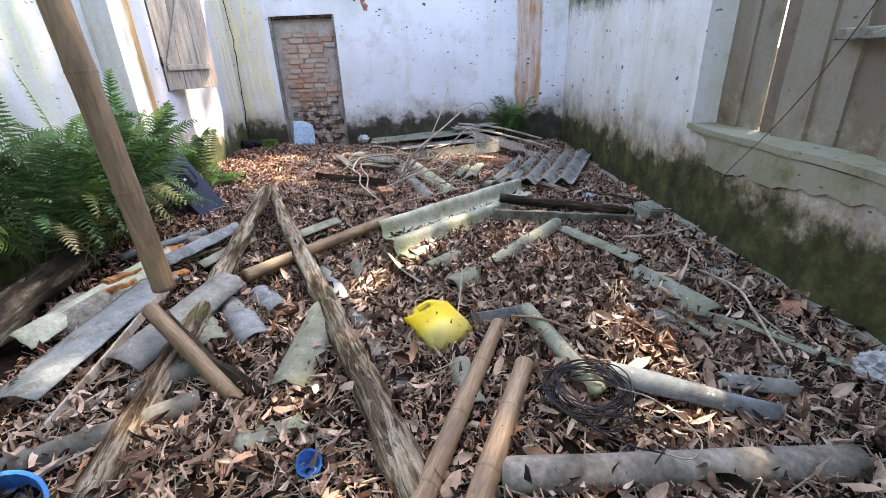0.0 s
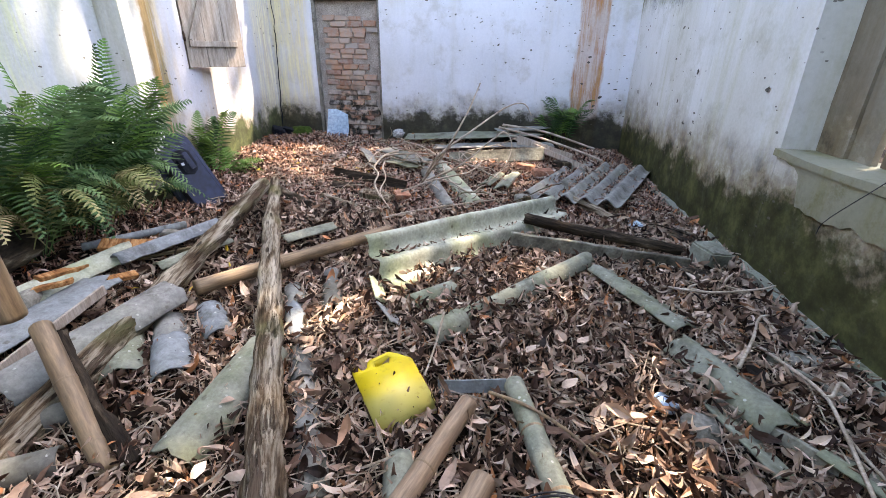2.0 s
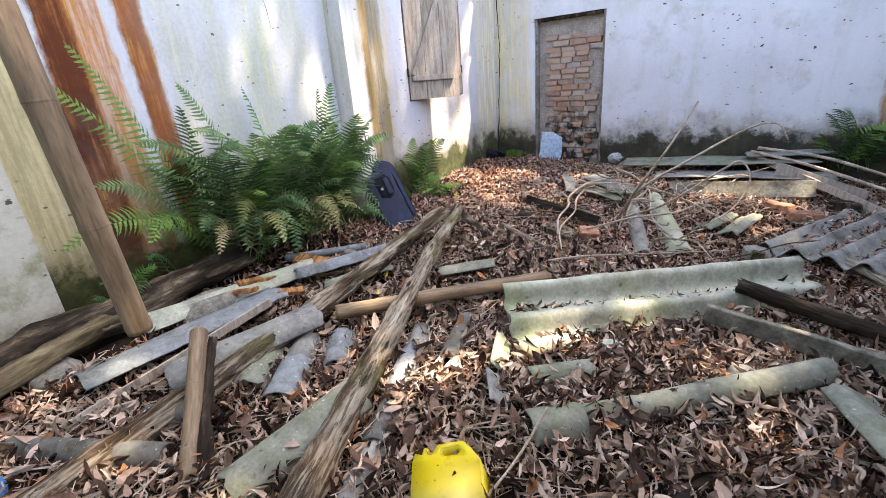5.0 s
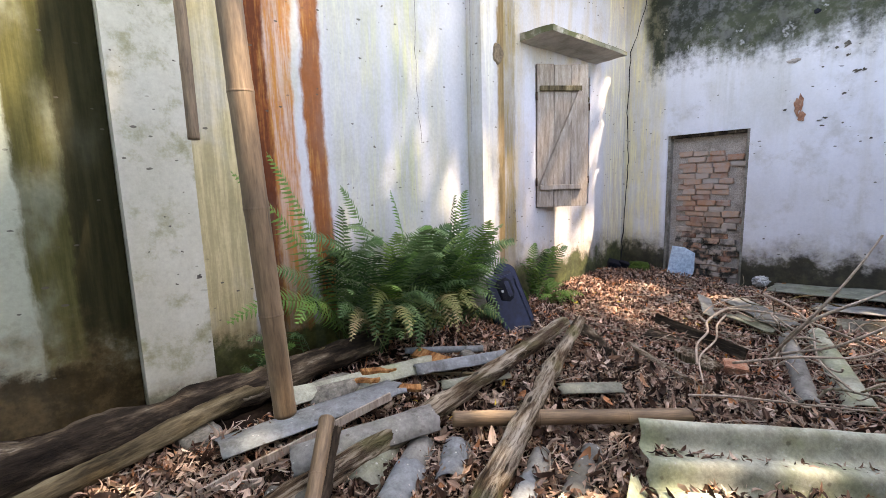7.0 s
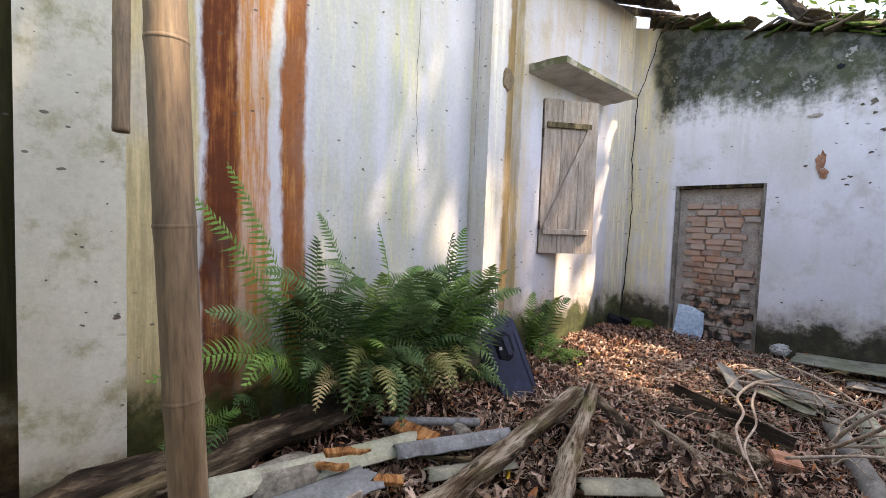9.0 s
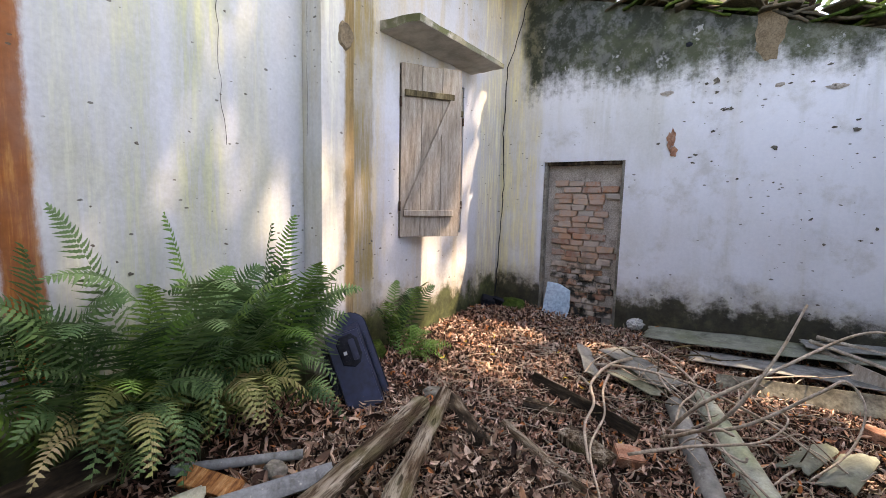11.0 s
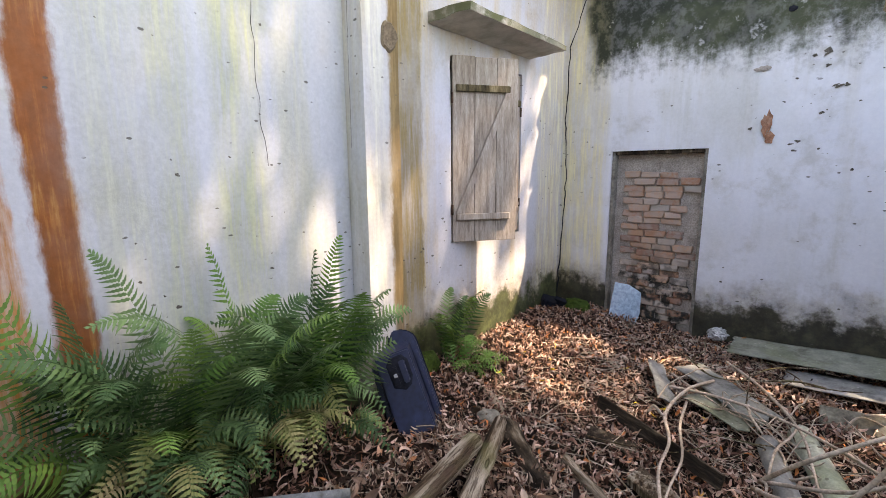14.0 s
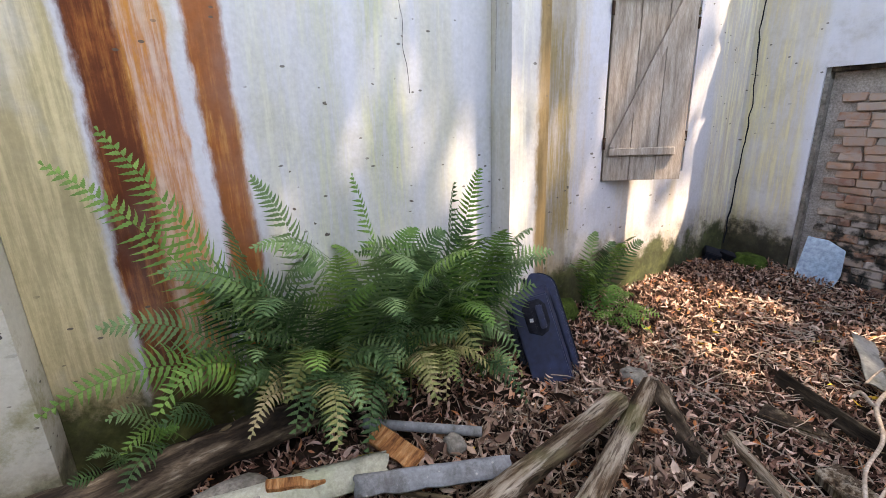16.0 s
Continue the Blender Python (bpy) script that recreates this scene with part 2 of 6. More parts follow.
M_LOGDARK = simple("dark_log", ((0.3, (0.008, 0.006, 0.005)), (0.5, (0.032, 0.024, 0.017)), (0.62, (0.11, 0.085, 0.058)), (0.72, (0.30, 0.265, 0.205))), 6, 0.95, 0.9, 0.02, stretch=(2, 2, 0.4))
M_LOGPALE = simple("pale_log", ((0.35, (0.03, 0.024, 0.015)), (0.5, (0.115, 0.09, 0.05)), (0.7, (0.24, 0.20, 0.125))), 6, 0.9, 0.8, 0.012, stretch=(2.2, 2.2, 0.4))
M_BAMBOO = simple("dry_bamboo", ((0.3, (0.144, 0.090, 0.057)), (0.55, (0.260, 0.181, 0.118)), (0.75, (0.339, 0.260, 0.182))), 5, 0.6, 0.25, 0.004, stretch=(3, 3, 0.35), spec=0.4)
M_BAMBOO_OLD = simple("old_bamboo", ((0.3, (0.095, 0.062, 0.036)), (0.55, (0.225, 0.155, 0.092)), (0.75, (0.33, 0.245, 0.155))), 5, 0.6, 0.25, 0.004, stretch=(3, 3, 0.35), spec=0.4)


def cement_sheet(name, tone, green=0.3, grime=0.6):
    """Weathered fibre cement: cloudy tone, dark grime, algae film, pale lichen dots and leaf stains."""
    g = Graph(name)
    big, mid, fine = g.noise(2.3, detail=7, rough=0.62), g.noise(9, detail=8, rough=0.7), g.noise(55, detail=5, rough=0.65)
    c = g.ramp(mid, ((0.3, tuple(v * 0.66 for v in tone)), (0.5, tone), (0.7, tuple(min(0.7, v * 1.3) for v in tone))))
    c = g.mix(g.m("MULTIPLY", g.step(big, 0.46, 0.66), green), c, (tone[0] * 0.62, tone[1] * 0.72, tone[2] * 0.34))
    c = g.mix(g.m("MULTIPLY", g.step(g.noise(5.5, detail=9, rough=0.75), 0.50, 0.66), grime), c, (0.045, 0.038, 0.028))
    c = g.mix(g.m("MULTIPLY", g.step(g.m("ADD", g.spots(26), g.m("MULTIPLY", fine, 0.16)), 0.20, 0.26, 1.0, 0.0), g.step(mid, 0.48, 0.6)), c, (0.46, 0.47, 0.42))
    c = g.mix(g.m("MULTIPLY", g.step(g.m("ADD", g.spots(13), g.m("MULTIPLY", g.noise(30, detail=5, rough=0.7), 0.4)), 0.26, 0.38, 1.0, 0.0), g.m("MULTIPLY", g.step(big, 0.42, 0.58), 0.6)), c, (0.07, 0.055, 0.038))
    c = g.mix(0.25, c, g.ramp(fine, ((0.3, (0.15, 0.15, 0.15)), (0.7, (0.9, 0.9, 0.9)))), "OVERLAY")
    return g.done(c, g.step(fine, 0.3, 0.7, 0.78, 0.95), g.m("ADD", mid, g.m("MULTIPLY", fine, 0.5)), 0.4, 0.006, 0.12)


M_ASBESTOS = cement_sheet("fibre_cement", (0.225, 0.225, 0.21), 0.2)
M_ASB_DARK = cement_sheet("fibre_cement_dark", (0.13, 0.127, 0.115), 0.2, 0.7)
M_ASB_PALE = cement_sheet("fibre_cement_pale", (0.37, 0.385, 0.31), 0.45, 0.35)
M_ASB_GREEN = cement_sheet("fibre_cement_mossy", (0.215, 0.224, 0.178), 0.42, 0.5)
M_ASB_BLUE = cement_sheet("fibre_cement_bluish", (0.205, 0.225, 0.235), 0.15, 0.5)
M_TIMBER = simple("grey_timber", ((0.3, (0.21, 0.165, 0.13)), (0.5, (0.35, 0.295, 0.245)), (0.7, (0.45, 0.40, 0.345))), 4, 0.85, 0.5, 0.005, stretch=(7, 7, 0.8), where="pos", fine=0.3)
M_PLANK = simple("mossy_plank", ((0.3, (0.05, 0.045, 0.035)), (0.5, (0.16, 0.15, 0.12)), (0.7, (0.30, 0.30, 0.24))), 7, 0.9, 0.6, 0.008, where="pos")
M_ORANGE = simple("split_wood", ((0.35, (0.10, 0.04, 0.018)), (0.5, (0.30, 0.135, 0.05)), (0.68, (0.46, 0.26, 0.12))), 7, 0.85, 0.6, 0.008, stretch=(5, 0.8, 5))
M_BRICK = simple("old_brick", ((0.3, (0.17, 0.085, 0.055)), (0.5, (0.34, 0.165, 0.105)), (0.7, (0.44, 0.29, 0.21))), 14, 0.92, 0.8, 0.006, vary=0.0, where="pos")
M_MORTAR = simple("mortar", ((0.3, (0.24, 0.21, 0.185)), (0.6, (0.40, 0.355, 0.32))), 9, 0.95, 0.8, 0.01, where="pos")
M_BARE = simple("bare_render", ((0.3, (0.115, 0.085, 0.055)), (0.6, (0.20, 0.155, 0.105))), 9, 0.95, 0.3, 0.004, where="pos")
M_STONE = simple("stone", ((0.3, (0.10, 0.10, 0.085)), (0.55, (0.22, 0.21, 0.18)), (0.75, (0.36, 0.35, 0.30))), 8, 0.92, 0.7, 0.01, where="pos")
M_CONCRETE_PIPE = simple("concrete_pipe", ((0.3, (0.112, 0.100, 0.080)), (0.55, (0.224, 0.208, 0.180)), (0.75, (0.320, 0.304, 0.272))), 5, 0.85, 0.35, 0.005, where="pos")
M_TWIG = simple("bare_twig", ((0.3, (0.224, 0.174, 0.122)), (0.6, (0.449, 0.378, 0.306)), (0.8, (0.571, 0.510, 0.438))), 9, 0.85, 0.3, 0.003, where="pos")
M_NAVY = simple("navy_plastic", ((0.3, (0.010, 0.015, 0.038)), (0.6, (0.018, 0.027, 0.068)), (0.8, (0.034, 0.046, 0.095))), 4, 0.45, 0.06, 0.002, spec=0.45)
M_DARKPART = simple("dark_plastic", ((0.3, (0.008, 0.009, 0.014)), (0.7, (0.02, 0.022, 0.03))), 8, 0.65, 0.1, 0.002)
M_CHROME = simple("dull_metal", ((0.3, (0.35, 0.36, 0.38)), (0.7, (0.55, 0.56, 0.58))), 20, 0.35, 0.1, 0.002, metal=0.9)
M_WIRE = simple("black_wire", ((0.3, (0.010, 0.011, 0.014)), (0.7, (0.04, 0.042, 0.05))), 20, 0.55, 0.1, 0.001)
M_BLUE = simple("blue_plastic", ((0.3, (0.005, 0.10, 0.36)), (0.7, (0.02, 0.20, 0.55))), 6, 0.4, 0.1, 0.002, spec=0.5)
M_WHITEP = simple("white_plastic", ((0.3, (0.26, 0.27, 0.265)), (0.7, (0.46, 0.47, 0.465))), 6, 0.5, 0.2, 0.004)
M_CARD = simple("pale_blue_sheet", ((0.3, (0.28, 0.40, 0.52)), (0.7, (0.42, 0.53, 0.64))), 4, 0.5, 0.1, 0.002, where="pos")
M_IRON = simple("rusty_iron", ((0.3, (0.03, 0.02, 0.015)), (0.7, (0.10, 0.06, 0.04))), 20, 0.8, 0.4, 0.002)
M_ROOFTILE = simple("roof_tile", ((0.3, (0.035, 0.032, 0.025)), (0.6, (0.10, 0.085, 0.06)), (0.8, (0.2, 0.17, 0.12))), 6, 0.95, 0.6, 0.01, where="pos")
M_MOSSCLUMP = simple("moss", ((0.3, (0.02, 0.035, 0.008)), (0.6, (0.06, 0.10, 0.02)), (0.8, (0.12, 0.17, 0.04))), 18, 0.95, 1.0, 0.02, where="pos")


def leafy(name, stops, rough=0.6, thin=0.0, spec=0.35, random_by="island"):
    g = Graph(name)
    r = g.island() if random_by == "island" else g.m("ADD", g.m("MULTIPLY", g.rand(), 0.72), g.m("MULTIPLY", g.island(), 0.28))
    c = g.ramp(r, stops)
    n = g.noise(18, detail=4)
    c = g.mix(0.35, c, g.ramp(n, ((0.3, (0.2, 0.2, 0.2)), (0.7, (0.85, 0.85, 0.85)))), "OVERLAY")
    mat = g.done(c, rough, n, 0.25, 0.004, spec)
    if thin:
        t = g.node("ShaderNodeBsdfTranslucent")
        g.put(t.inputs[0], c)
        m = g.node("ShaderNodeMixShader")
        m.inputs[0].default_value = thin
        g.tree.links.new(g.bsdf.outputs[0], m.inputs[1])
        g.tree.links.new(t.outputs[0], m.inputs[2])
        g.tree.links.new(m.outputs[0], g.tree.nodes["Material Output"].inputs[0])
    return mat


# near-black stops stand in for shaded gaps between the leaves
M_LITTER = leafy("dead_leaves", ((0.0, (0.010, 0.006, 0.004)), (0.22, (0.042, 0.022, 0.016)), (0.40, (0.145, 0.085, 0.060)), (0.60, (0.33, 0.225, 0.168)), (0.82, (0.58, 0.46, 0.37)), (0.95, (0.40, 0.26, 0.18)), (0.985, (0.36, 0.155, 0.07))), 0.6, spec=0.14)
# redder leaves, with missing sunlight on the far floor added as paler colour
M_LITTER_RED_LIT = leafy("small_reddish_lit_leaves", ((0.0, (0.016, 0.008, 0.006)), (0.24, (0.085, 0.040, 0.028)), (0.46, (0.23, 0.125, 0.092)), (0.66, (0.41, 0.26, 0.20)), (0.86, (0.62, 0.47, 0.39)), (0.95, (0.46, 0.27, 0.18)), (0.985, (0.52, 0.19, 0.07))), 0.6, spec=0.14)
M_FERN = leafy("fern_green", ((0.0, (0.018, 0.048, 0.018)), (0.4, (0.055, 0.120, 0.044)), (1.0, (0.175, 0.285, 0.115))), 0.5, 0.18, 0.18, random_by="both")
M_FERN_PALE = leafy("fern_yellowing", ((0.0, (0.095, 0.145, 0.040)), (0.55, (0.205, 0.235, 0.080)), (1.0, (0.48, 0.38, 0.22))), 0.55, 0.18, 0.18, random_by="both")
M_FERN_LIME = leafy("fern_young", ((0.0, (0.045, 0.125, 0.028)), (0.5, (0.105, 0.220, 0.048)), (1.0, (0.21, 0.34, 0.085))), 0.5, 0.22, 0.18, random_by="both")
M_CROWN = leafy("tree_leaves", ((0.0, (0.03, 0.07, 0.015)), (0.5, (0.06, 0.12, 0.025)), (1.0, (0.10, 0.18, 0.03))), 0.5, 0.3)


# ---- mesh helpers ----
def link(name, bm, mat, parent=None, label="", smooth=False):
    me = bpy.data.meshes.new(name)
    bm.to_mesh(me)
    bm.free()
    me.materials.append(mat)
    if smooth:
        me.polygons.foreach_set("use_smooth", [True] * len(me.polygons))
    ob = new(name, me)
    if parent is not None:
        ob.parent = parent
    if label:
        ob["label"] = label
    return ob


def part(name, bm, mat, parent, label="", smooth=False):
    return link(name, bm, mat, parent, label, smooth)


def thing(name, at, label, category, group="", rx=0, ry=0, rz=0):
    e = new(name)
    e.empty_display_size = 0.1
    e.matrix_world = pose(*at, rx, ry, rz)
    return tagged(e, label, category, group)


def box(bm, lo, hi):
    """An axis-aligned box; returns its vertices."""
    c = [(a + b) / 2 for a, b in zip(lo, hi)]
    s = [abs(b - a) for a, b in zip(lo, hi)]
    return bmesh.ops.create_cube(bm, size=1, matrix=Matrix.Translation(c) @ Matrix.Diagonal((*s, 1)))["verts"]


def soften(bm, width=0.006, segs=1):
    bmesh.ops.bevel(bm, geom=bm.edges[:], offset=width, segments=segs, affect="EDGES", clamp_overlap=True)
    return bm


def rough_up(bm, amount, scale=3.0, seed=0.0):
    for v in bm.verts:
        p = v.co * scale + Vector((seed, seed * 1.7, -seed))
        v.co += Vector((noise.noise(p), noise.noise(p + Vector((31, 0, 0))), noise.noise(p + Vector((0, 47, 0))))) * amount
    return bm


def tube(bm, points, radii, sides=10, cap=True, lump=0.0, seed=0.0):
    """A swept round bar through points."""
    rings = []
    pts = [Vector(p) for p in points]
    n = len(pts)
    up = None
    for i, p in enumerate(pts):
        d = (pts[min(i + 1, n - 1)] - pts[max(i - 1, 0)]).normalized()
        if up is None:
            up = d.orthogonal().normalized()
        up = (up - d * up.dot(d)).normalized()
        side = d.cross(up)
        r = radii[i] if isinstance(radii, (list, tuple)) else radii
        ring = []
        for k in range(sides):
            a = 2 * math.pi * k / sides
            w = up * math.cos(a) + side * math.sin(a)
            rr = r * (1 + lump * (noise.noise(w * 1.3 + p * 6 + Vector((seed, 0, seed))) + 0.55 * noise.noise(w * 3.1 + Vector((p.x * 9, p.y * 9, p.z * 15 + seed)))))
            ring.append(bm.verts.new(p + w * rr))
        rings.append(ring)
    for a, b in zip(rings, rings[1:]):
        for k in range(sides):
            bm.faces.new((a[k], a[(k + 1) % sides], b[(k + 1) % sides], b[k]))
    if cap:
        bm.faces.new(rings[0][::-1])
        bm.faces.new(rings[-1])
    return rings


def ground(x, y):
    """The height of the rubble-covered floor."""
    back = max(0.0, min(1.0, (y - 4.5) / 2.4))
    back = back * back * (3 - 2 * back)
    left = max(0.0, min(1.0, (0.9 - x) / 1.6))
    h = 0.02 + back * (0.06 + 0.08 * left)
    side = max(0.0, min(1.0, (-1.5 - x) / 0.9))
    h += 0.10 * side * (1 - 0.5 * back)
    h += 0.035 * noise.noise(Vector((x * 1.1, y * 1.1, 3.0))) + 0.02 * noise.noise(Vector((x * 3.3, y * 3.3, 7.0)))
    return h

# ---- the setting ----
def floor_sheet():
    bm = bmesh.new()
    nx, ny = 90, 150
    x0, x1, y0, y1 = -4.4, 3.6, -2.8, 8.4
    grid = [[bm.verts.new((x0 + (x1 - x0) * i / nx, y0 + (y1 - y0) * j / ny, 0)) for i in range(nx + 1)] for j in range(ny + 1)]
    for row in grid:
        for v in row:
            v.co.z = ground(v.co.x, v.co.y)
    for j in range(ny):
        for i in range(nx):
            bm.faces.new((grid[j][i], grid[j][i + 1], grid[j + 1][i + 1], grid[j + 1][i]))
    return tagged(link("ground", bm, M_SOIL, smooth=True), "dark soil floor of the ruin under dead leaves", "ground", kind="structure")


floor_sheet()
far_bm = bmesh.new()
box(far_bm, (-120, -120, -0.6), (120, 120, -0.2))
tagged(link("ground_outside", far_bm, M_SOIL), "bare dark earth round the ruin", "ground", kind="structure")


def wall(name, lo, hi, mat, label, holes=(), axis=0, cuts=40, rough=0.006, slope=None):
    """A wall block with rectangular holes (a0, a1, z0, z1) through it; axis: 0 for a wall along y, 1 for one along x."""
    run = 1 - axis
    us = sorted({lo[run], hi[run], *[v for h in holes for v in h[:2]], *[lo[run] + (hi[run] - lo[run]) * i / cuts for i in range(1, cuts)]})
    zs = sorted({lo[2], hi[2], *[v for h in holes for v in h[2:4]], *[lo[2] + (hi[2] - lo[2]) * i / 30 for i in range(1, 30)]})
    bm = bmesh.new()

    def solid(i, j):
        if not (0 <= i < len(us) - 1 and 0 <= j < len(zs) - 1):
            return False
        u, z = (us[i] + us[i + 1]) / 2, (zs[j] + zs[j + 1]) / 2
        return not any(h[0] < u < h[1] and h[2] < z < h[3] for h in holes)

    made = {}

    def vert(side, i, j):
        key = (side, i, j)
        if key not in made:
            u, z, t = us[i], zs[j], (lo, hi)[side][axis]
            if slope:
                z = 2.2 + (z - 2.2) * (slope(u) - 2.2) / (hi[2] - 2.2) if z > 2.2 else z
            t += rough * noise.noise(Vector((u * 1.7, z * 1.7, t * 3)))
            made[key] = bm.verts.new((t, u, z) if axis == 0 else (u, t, z))
        return made[key]

    for i in range(len(us) - 1):
        for j in range(len(zs) - 1):
            if not solid(i, j):
                continue
            for side in (0, 1):
                bm.faces.new((vert(side, i, j), vert(side, i + 1, j), vert(side, i + 1, j + 1), vert(side, i, j + 1)))
            for (di, dj), (a, b) in {(-1, 0): ((i, j), (i, j + 1)), (1, 0): ((i + 1, j), (i + 1, j + 1)), (0, -1): ((i, j), (i + 1, j)), (0, 1): ((i, j + 1), (i + 1, j + 1))}.items():
                if not solid(i + di, j + dj):
                    bm.faces.new((vert(0, *a), vert(1, *a), vert(1, *b), vert(0, *b)))
    bmesh.ops.recalc_face_normals(bm, faces=bm.faces[:])
    return tagged(link(name, bm, mat), label, "wall", kind="structure")


DOOR = (-2.33, -1.39, -0.3, 2.03)
wall("wall_north", (-3.3, 7.2, -0.3), (2.35, 7.48, 4.15), M_WALL_N, "stained white plaster wall with black mould along its top", [DOOR], axis=1, slope=lambda x: max(2.95, 4.12 - 0.315 * (x + 2.95)))
WINDOW = (5.27, 6.35, 1.18, 2.80)
wall("wall_west_far", (-3.2, 4.4, -0.3), (-2.95, 7.197, 4.25), M_WALL_WF, "white plaster wall with brown water stains round a shuttered window", [WINDOW])
wall("wall_west_middle", (-3.1, 1.653, -0.3), (-2.82, 4.097, 4.6), M_WALL_WM, "white plaster wall streaked with rust and algae")
wall("pilaster_west", (-3.15, 4.1, -0.3), (-2.62, 4.397, 3.5), M_PILASTER, "stained plaster pilaster with a chipped top", cuts=8)
wall("column_west", (-3.05, 1.27, -0.3), (-2.62, 1.65, 4.6), M_COLUMN, "plastered wall column with pitted greenish lime wash", cuts=8)
wall("wall_west_near", (-3.15, -2.6, -0.3), (-2.9, 1.267, 4.6), M_WALL_WN, "greenish plaster wall with dark algae streaks")
wall("wall_east", (2.0, 3.6, -0.3), (2.3, 7.197, 2.95), M_WALL_E, "white plaster wall with dark green moss along its foot")
wall("wall_east_parapet", (2.0, -2.6, -0.3), (2.3, 3.597, 0.80), M_WALL_E, "low mossy plaster parapet under a boarded opening")
wall("wall_south", (-3.2, -2.9, -0.3), (2.35, -2.62, 3.0), M_WALL_WN, "plain plaster wall behind the rubble", axis=1)
# the east opening: sill, reveal boards and the bright gap between them
sill_bm = bmesh.new()
box(sill_bm, (1.975, -2.6, 0.803), (2.32, 3.6, 0.845))
bmesh.ops.subdivide_edges(sill_bm, edges=[e for e in sill_bm.edges if e.calc_length() > 2], cuts=60)
rough_up(sill_bm, 0.012, 4.0)
tagged(link("sill_east", sill_bm, M_CEMENT), "cracked cement sill on the low parapet", "sill", kind="structure")
patch_bm = bmesh.new()
cols = 34
rows_p = []
for i in range(cols + 1):
    y = 1.7 + 1.85 * i / cols
    low = 0.615 + 0.10 * noise.noise(Vector((y * 3.1, 0.4, 0))) + 0.05 * noise.noise(Vector((y * 9, 2, 0))) + (0.16 if i > cols - 5 else 0)
    rows_p.append([patch_bm.verts.new((1.984, y, 0.80)), patch_bm.verts.new((1.984, y, low)), patch_bm.verts.new((2.02, y, low - 0.004)), patch_bm.verts.new((2.02, y, 0.80))])
for a, b in zip(rows_p, rows_p[1:]):
    for k in range(4):
        patch_bm.faces.new((a[k], a[(k + 1) % 4], b[(k + 1) % 4], b[k]))
patch_bm.faces.new(rows_p[0])
patch_bm.faces.new(rows_p[-1][::-1])
bmesh.ops.recalc_face_normals(patch_bm, faces=patch_bm.faces[:])
tagged(link("trim_render_patch", patch_bm, M_CEMENT), "torn patch of grey cement render below the sill", "plaster", kind="structure")


def boarded_opening():
    e = tagged(new("window_1"), "opening closed with stained grey boards, daylight showing between them", "window", kind="structure")
    y = 3.59
    widths = (0.24, 0.17, 0.16, 0.26, 0.20, 0.30, 0.55, 0.62, 0.7, 0.7, 0.8, 0.9)
    gaps = (0.004, 0.035, 0.012, 0.006, 0.006, 0.004, 0.006, 0.004, 0.004, 0.004, 0.004, 0.004)
    for k, (w, gap) in enumerate(zip(widths, gaps)):
        bm = bmesh.new()
        d = 0.02 * ((k * 7) % 3)
        box(bm, (2.20 + d, y - w, 0.846), (2.235 + d, y, 2.95))
        bmesh.ops.subdivide_edges(bm, edges=[q for q in bm.edges if q.calc_length() > 1], cuts=14)
        rough_up(bm, 0.006, 3.0, k)
        part("board", bm, M_BOARDED_DARK if k in (2, 5) else M_BOARDED, e)
        y -= w + gap
    bm = bmesh.new()
    box(bm, (2.15, 1.2, 1.42), (2.2, 2.62, 1.48))
    part("rail", soften(bm, 0.006), M_PLANK, e, "pale horizontal timber rail")
    return e


boarded_opening()
kerb_bm = bmesh.new()
box(kerb_bm, (1.935, -2.5, -0.1), (2.001, 6.1, 0.075))
bmesh.ops.subdivide_edges(kerb_bm, edges=[e for e in kerb_bm.edges if e.calc_length() > 2], cuts=90)
rough_up(kerb_bm, 0.03, 5.0)
tagged(link("kerb", kerb_bm, M_ASB_GREEN), "mossy broken cement kerb along the wall foot", "kerb", kind="structure")

# cracks: narrow grooves laid a little proud of the plaster
def crack(name, pts, width, normal, label):
    bm = bmesh.new()
    n = Vector(normal)
    dense = []
    for a, b in zip(pts, pts[1:]):
        for i in range(8):
            p = Vector(a).lerp(Vector(b), i / 8)
            side = (Vector(b) - Vector(a)).normalized().cross(n)
            p += side * 0.018 * noise.noise(p * 9)
            dense.append((p, side, width * (0.55 + 0.9 * abs(noise.noise(p * 4)))))
    prev = None
    for p, s, w in dense:
        cur = [bm.verts.new(p - s * w + n * 0.003), bm.verts.new(p + n * 0.004), bm.verts.new(p + s * w + n * 0.003)]
        if prev:
            bm.faces.new((prev[0], cur[0], cur[1], prev[1]))
            bm.faces.new((prev[1], cur[1], cur[2], prev[2]))
        prev = cur
    return tagged(link(name, bm, M_DARKPART), label, "crack", kind="structure")


crack("crack_corner", [(-2.93, 7.192, 0.35), (-2.91, 7.192, 0.9), (-2.88, 7.192, 1.4), (-2.87, 7.192, 1.75), (-2.9, 7.192, 2.4), (-2.87, 7.192, 3.2), (-2.78, 7.192, 3.45), (-2.66, 7.192, 3.85), (-2.6, 7.192, 4.0)], 0.009, (0, -1, 0), "dark jagged crack in the wall corner")
crack("crack_wall", [(-2.815, 3.52, 3.7), (-2.815, 3.50, 2.83), (-2.815, 3.485, 2.48), (-2.815, 3.503, 2.13), (-2.815, 3.535, 1.83)], 0.0022, (1, 0, 0), "thin hairline crack in old plaster")
crack("crack_step", [(-2.752, 4.093, 3.4), (-2.756, 4.093, 2.6), (-2.76, 4.093, 1.9)], 0.002, (0, -1, 0), "thin crack along a pilaster edge")


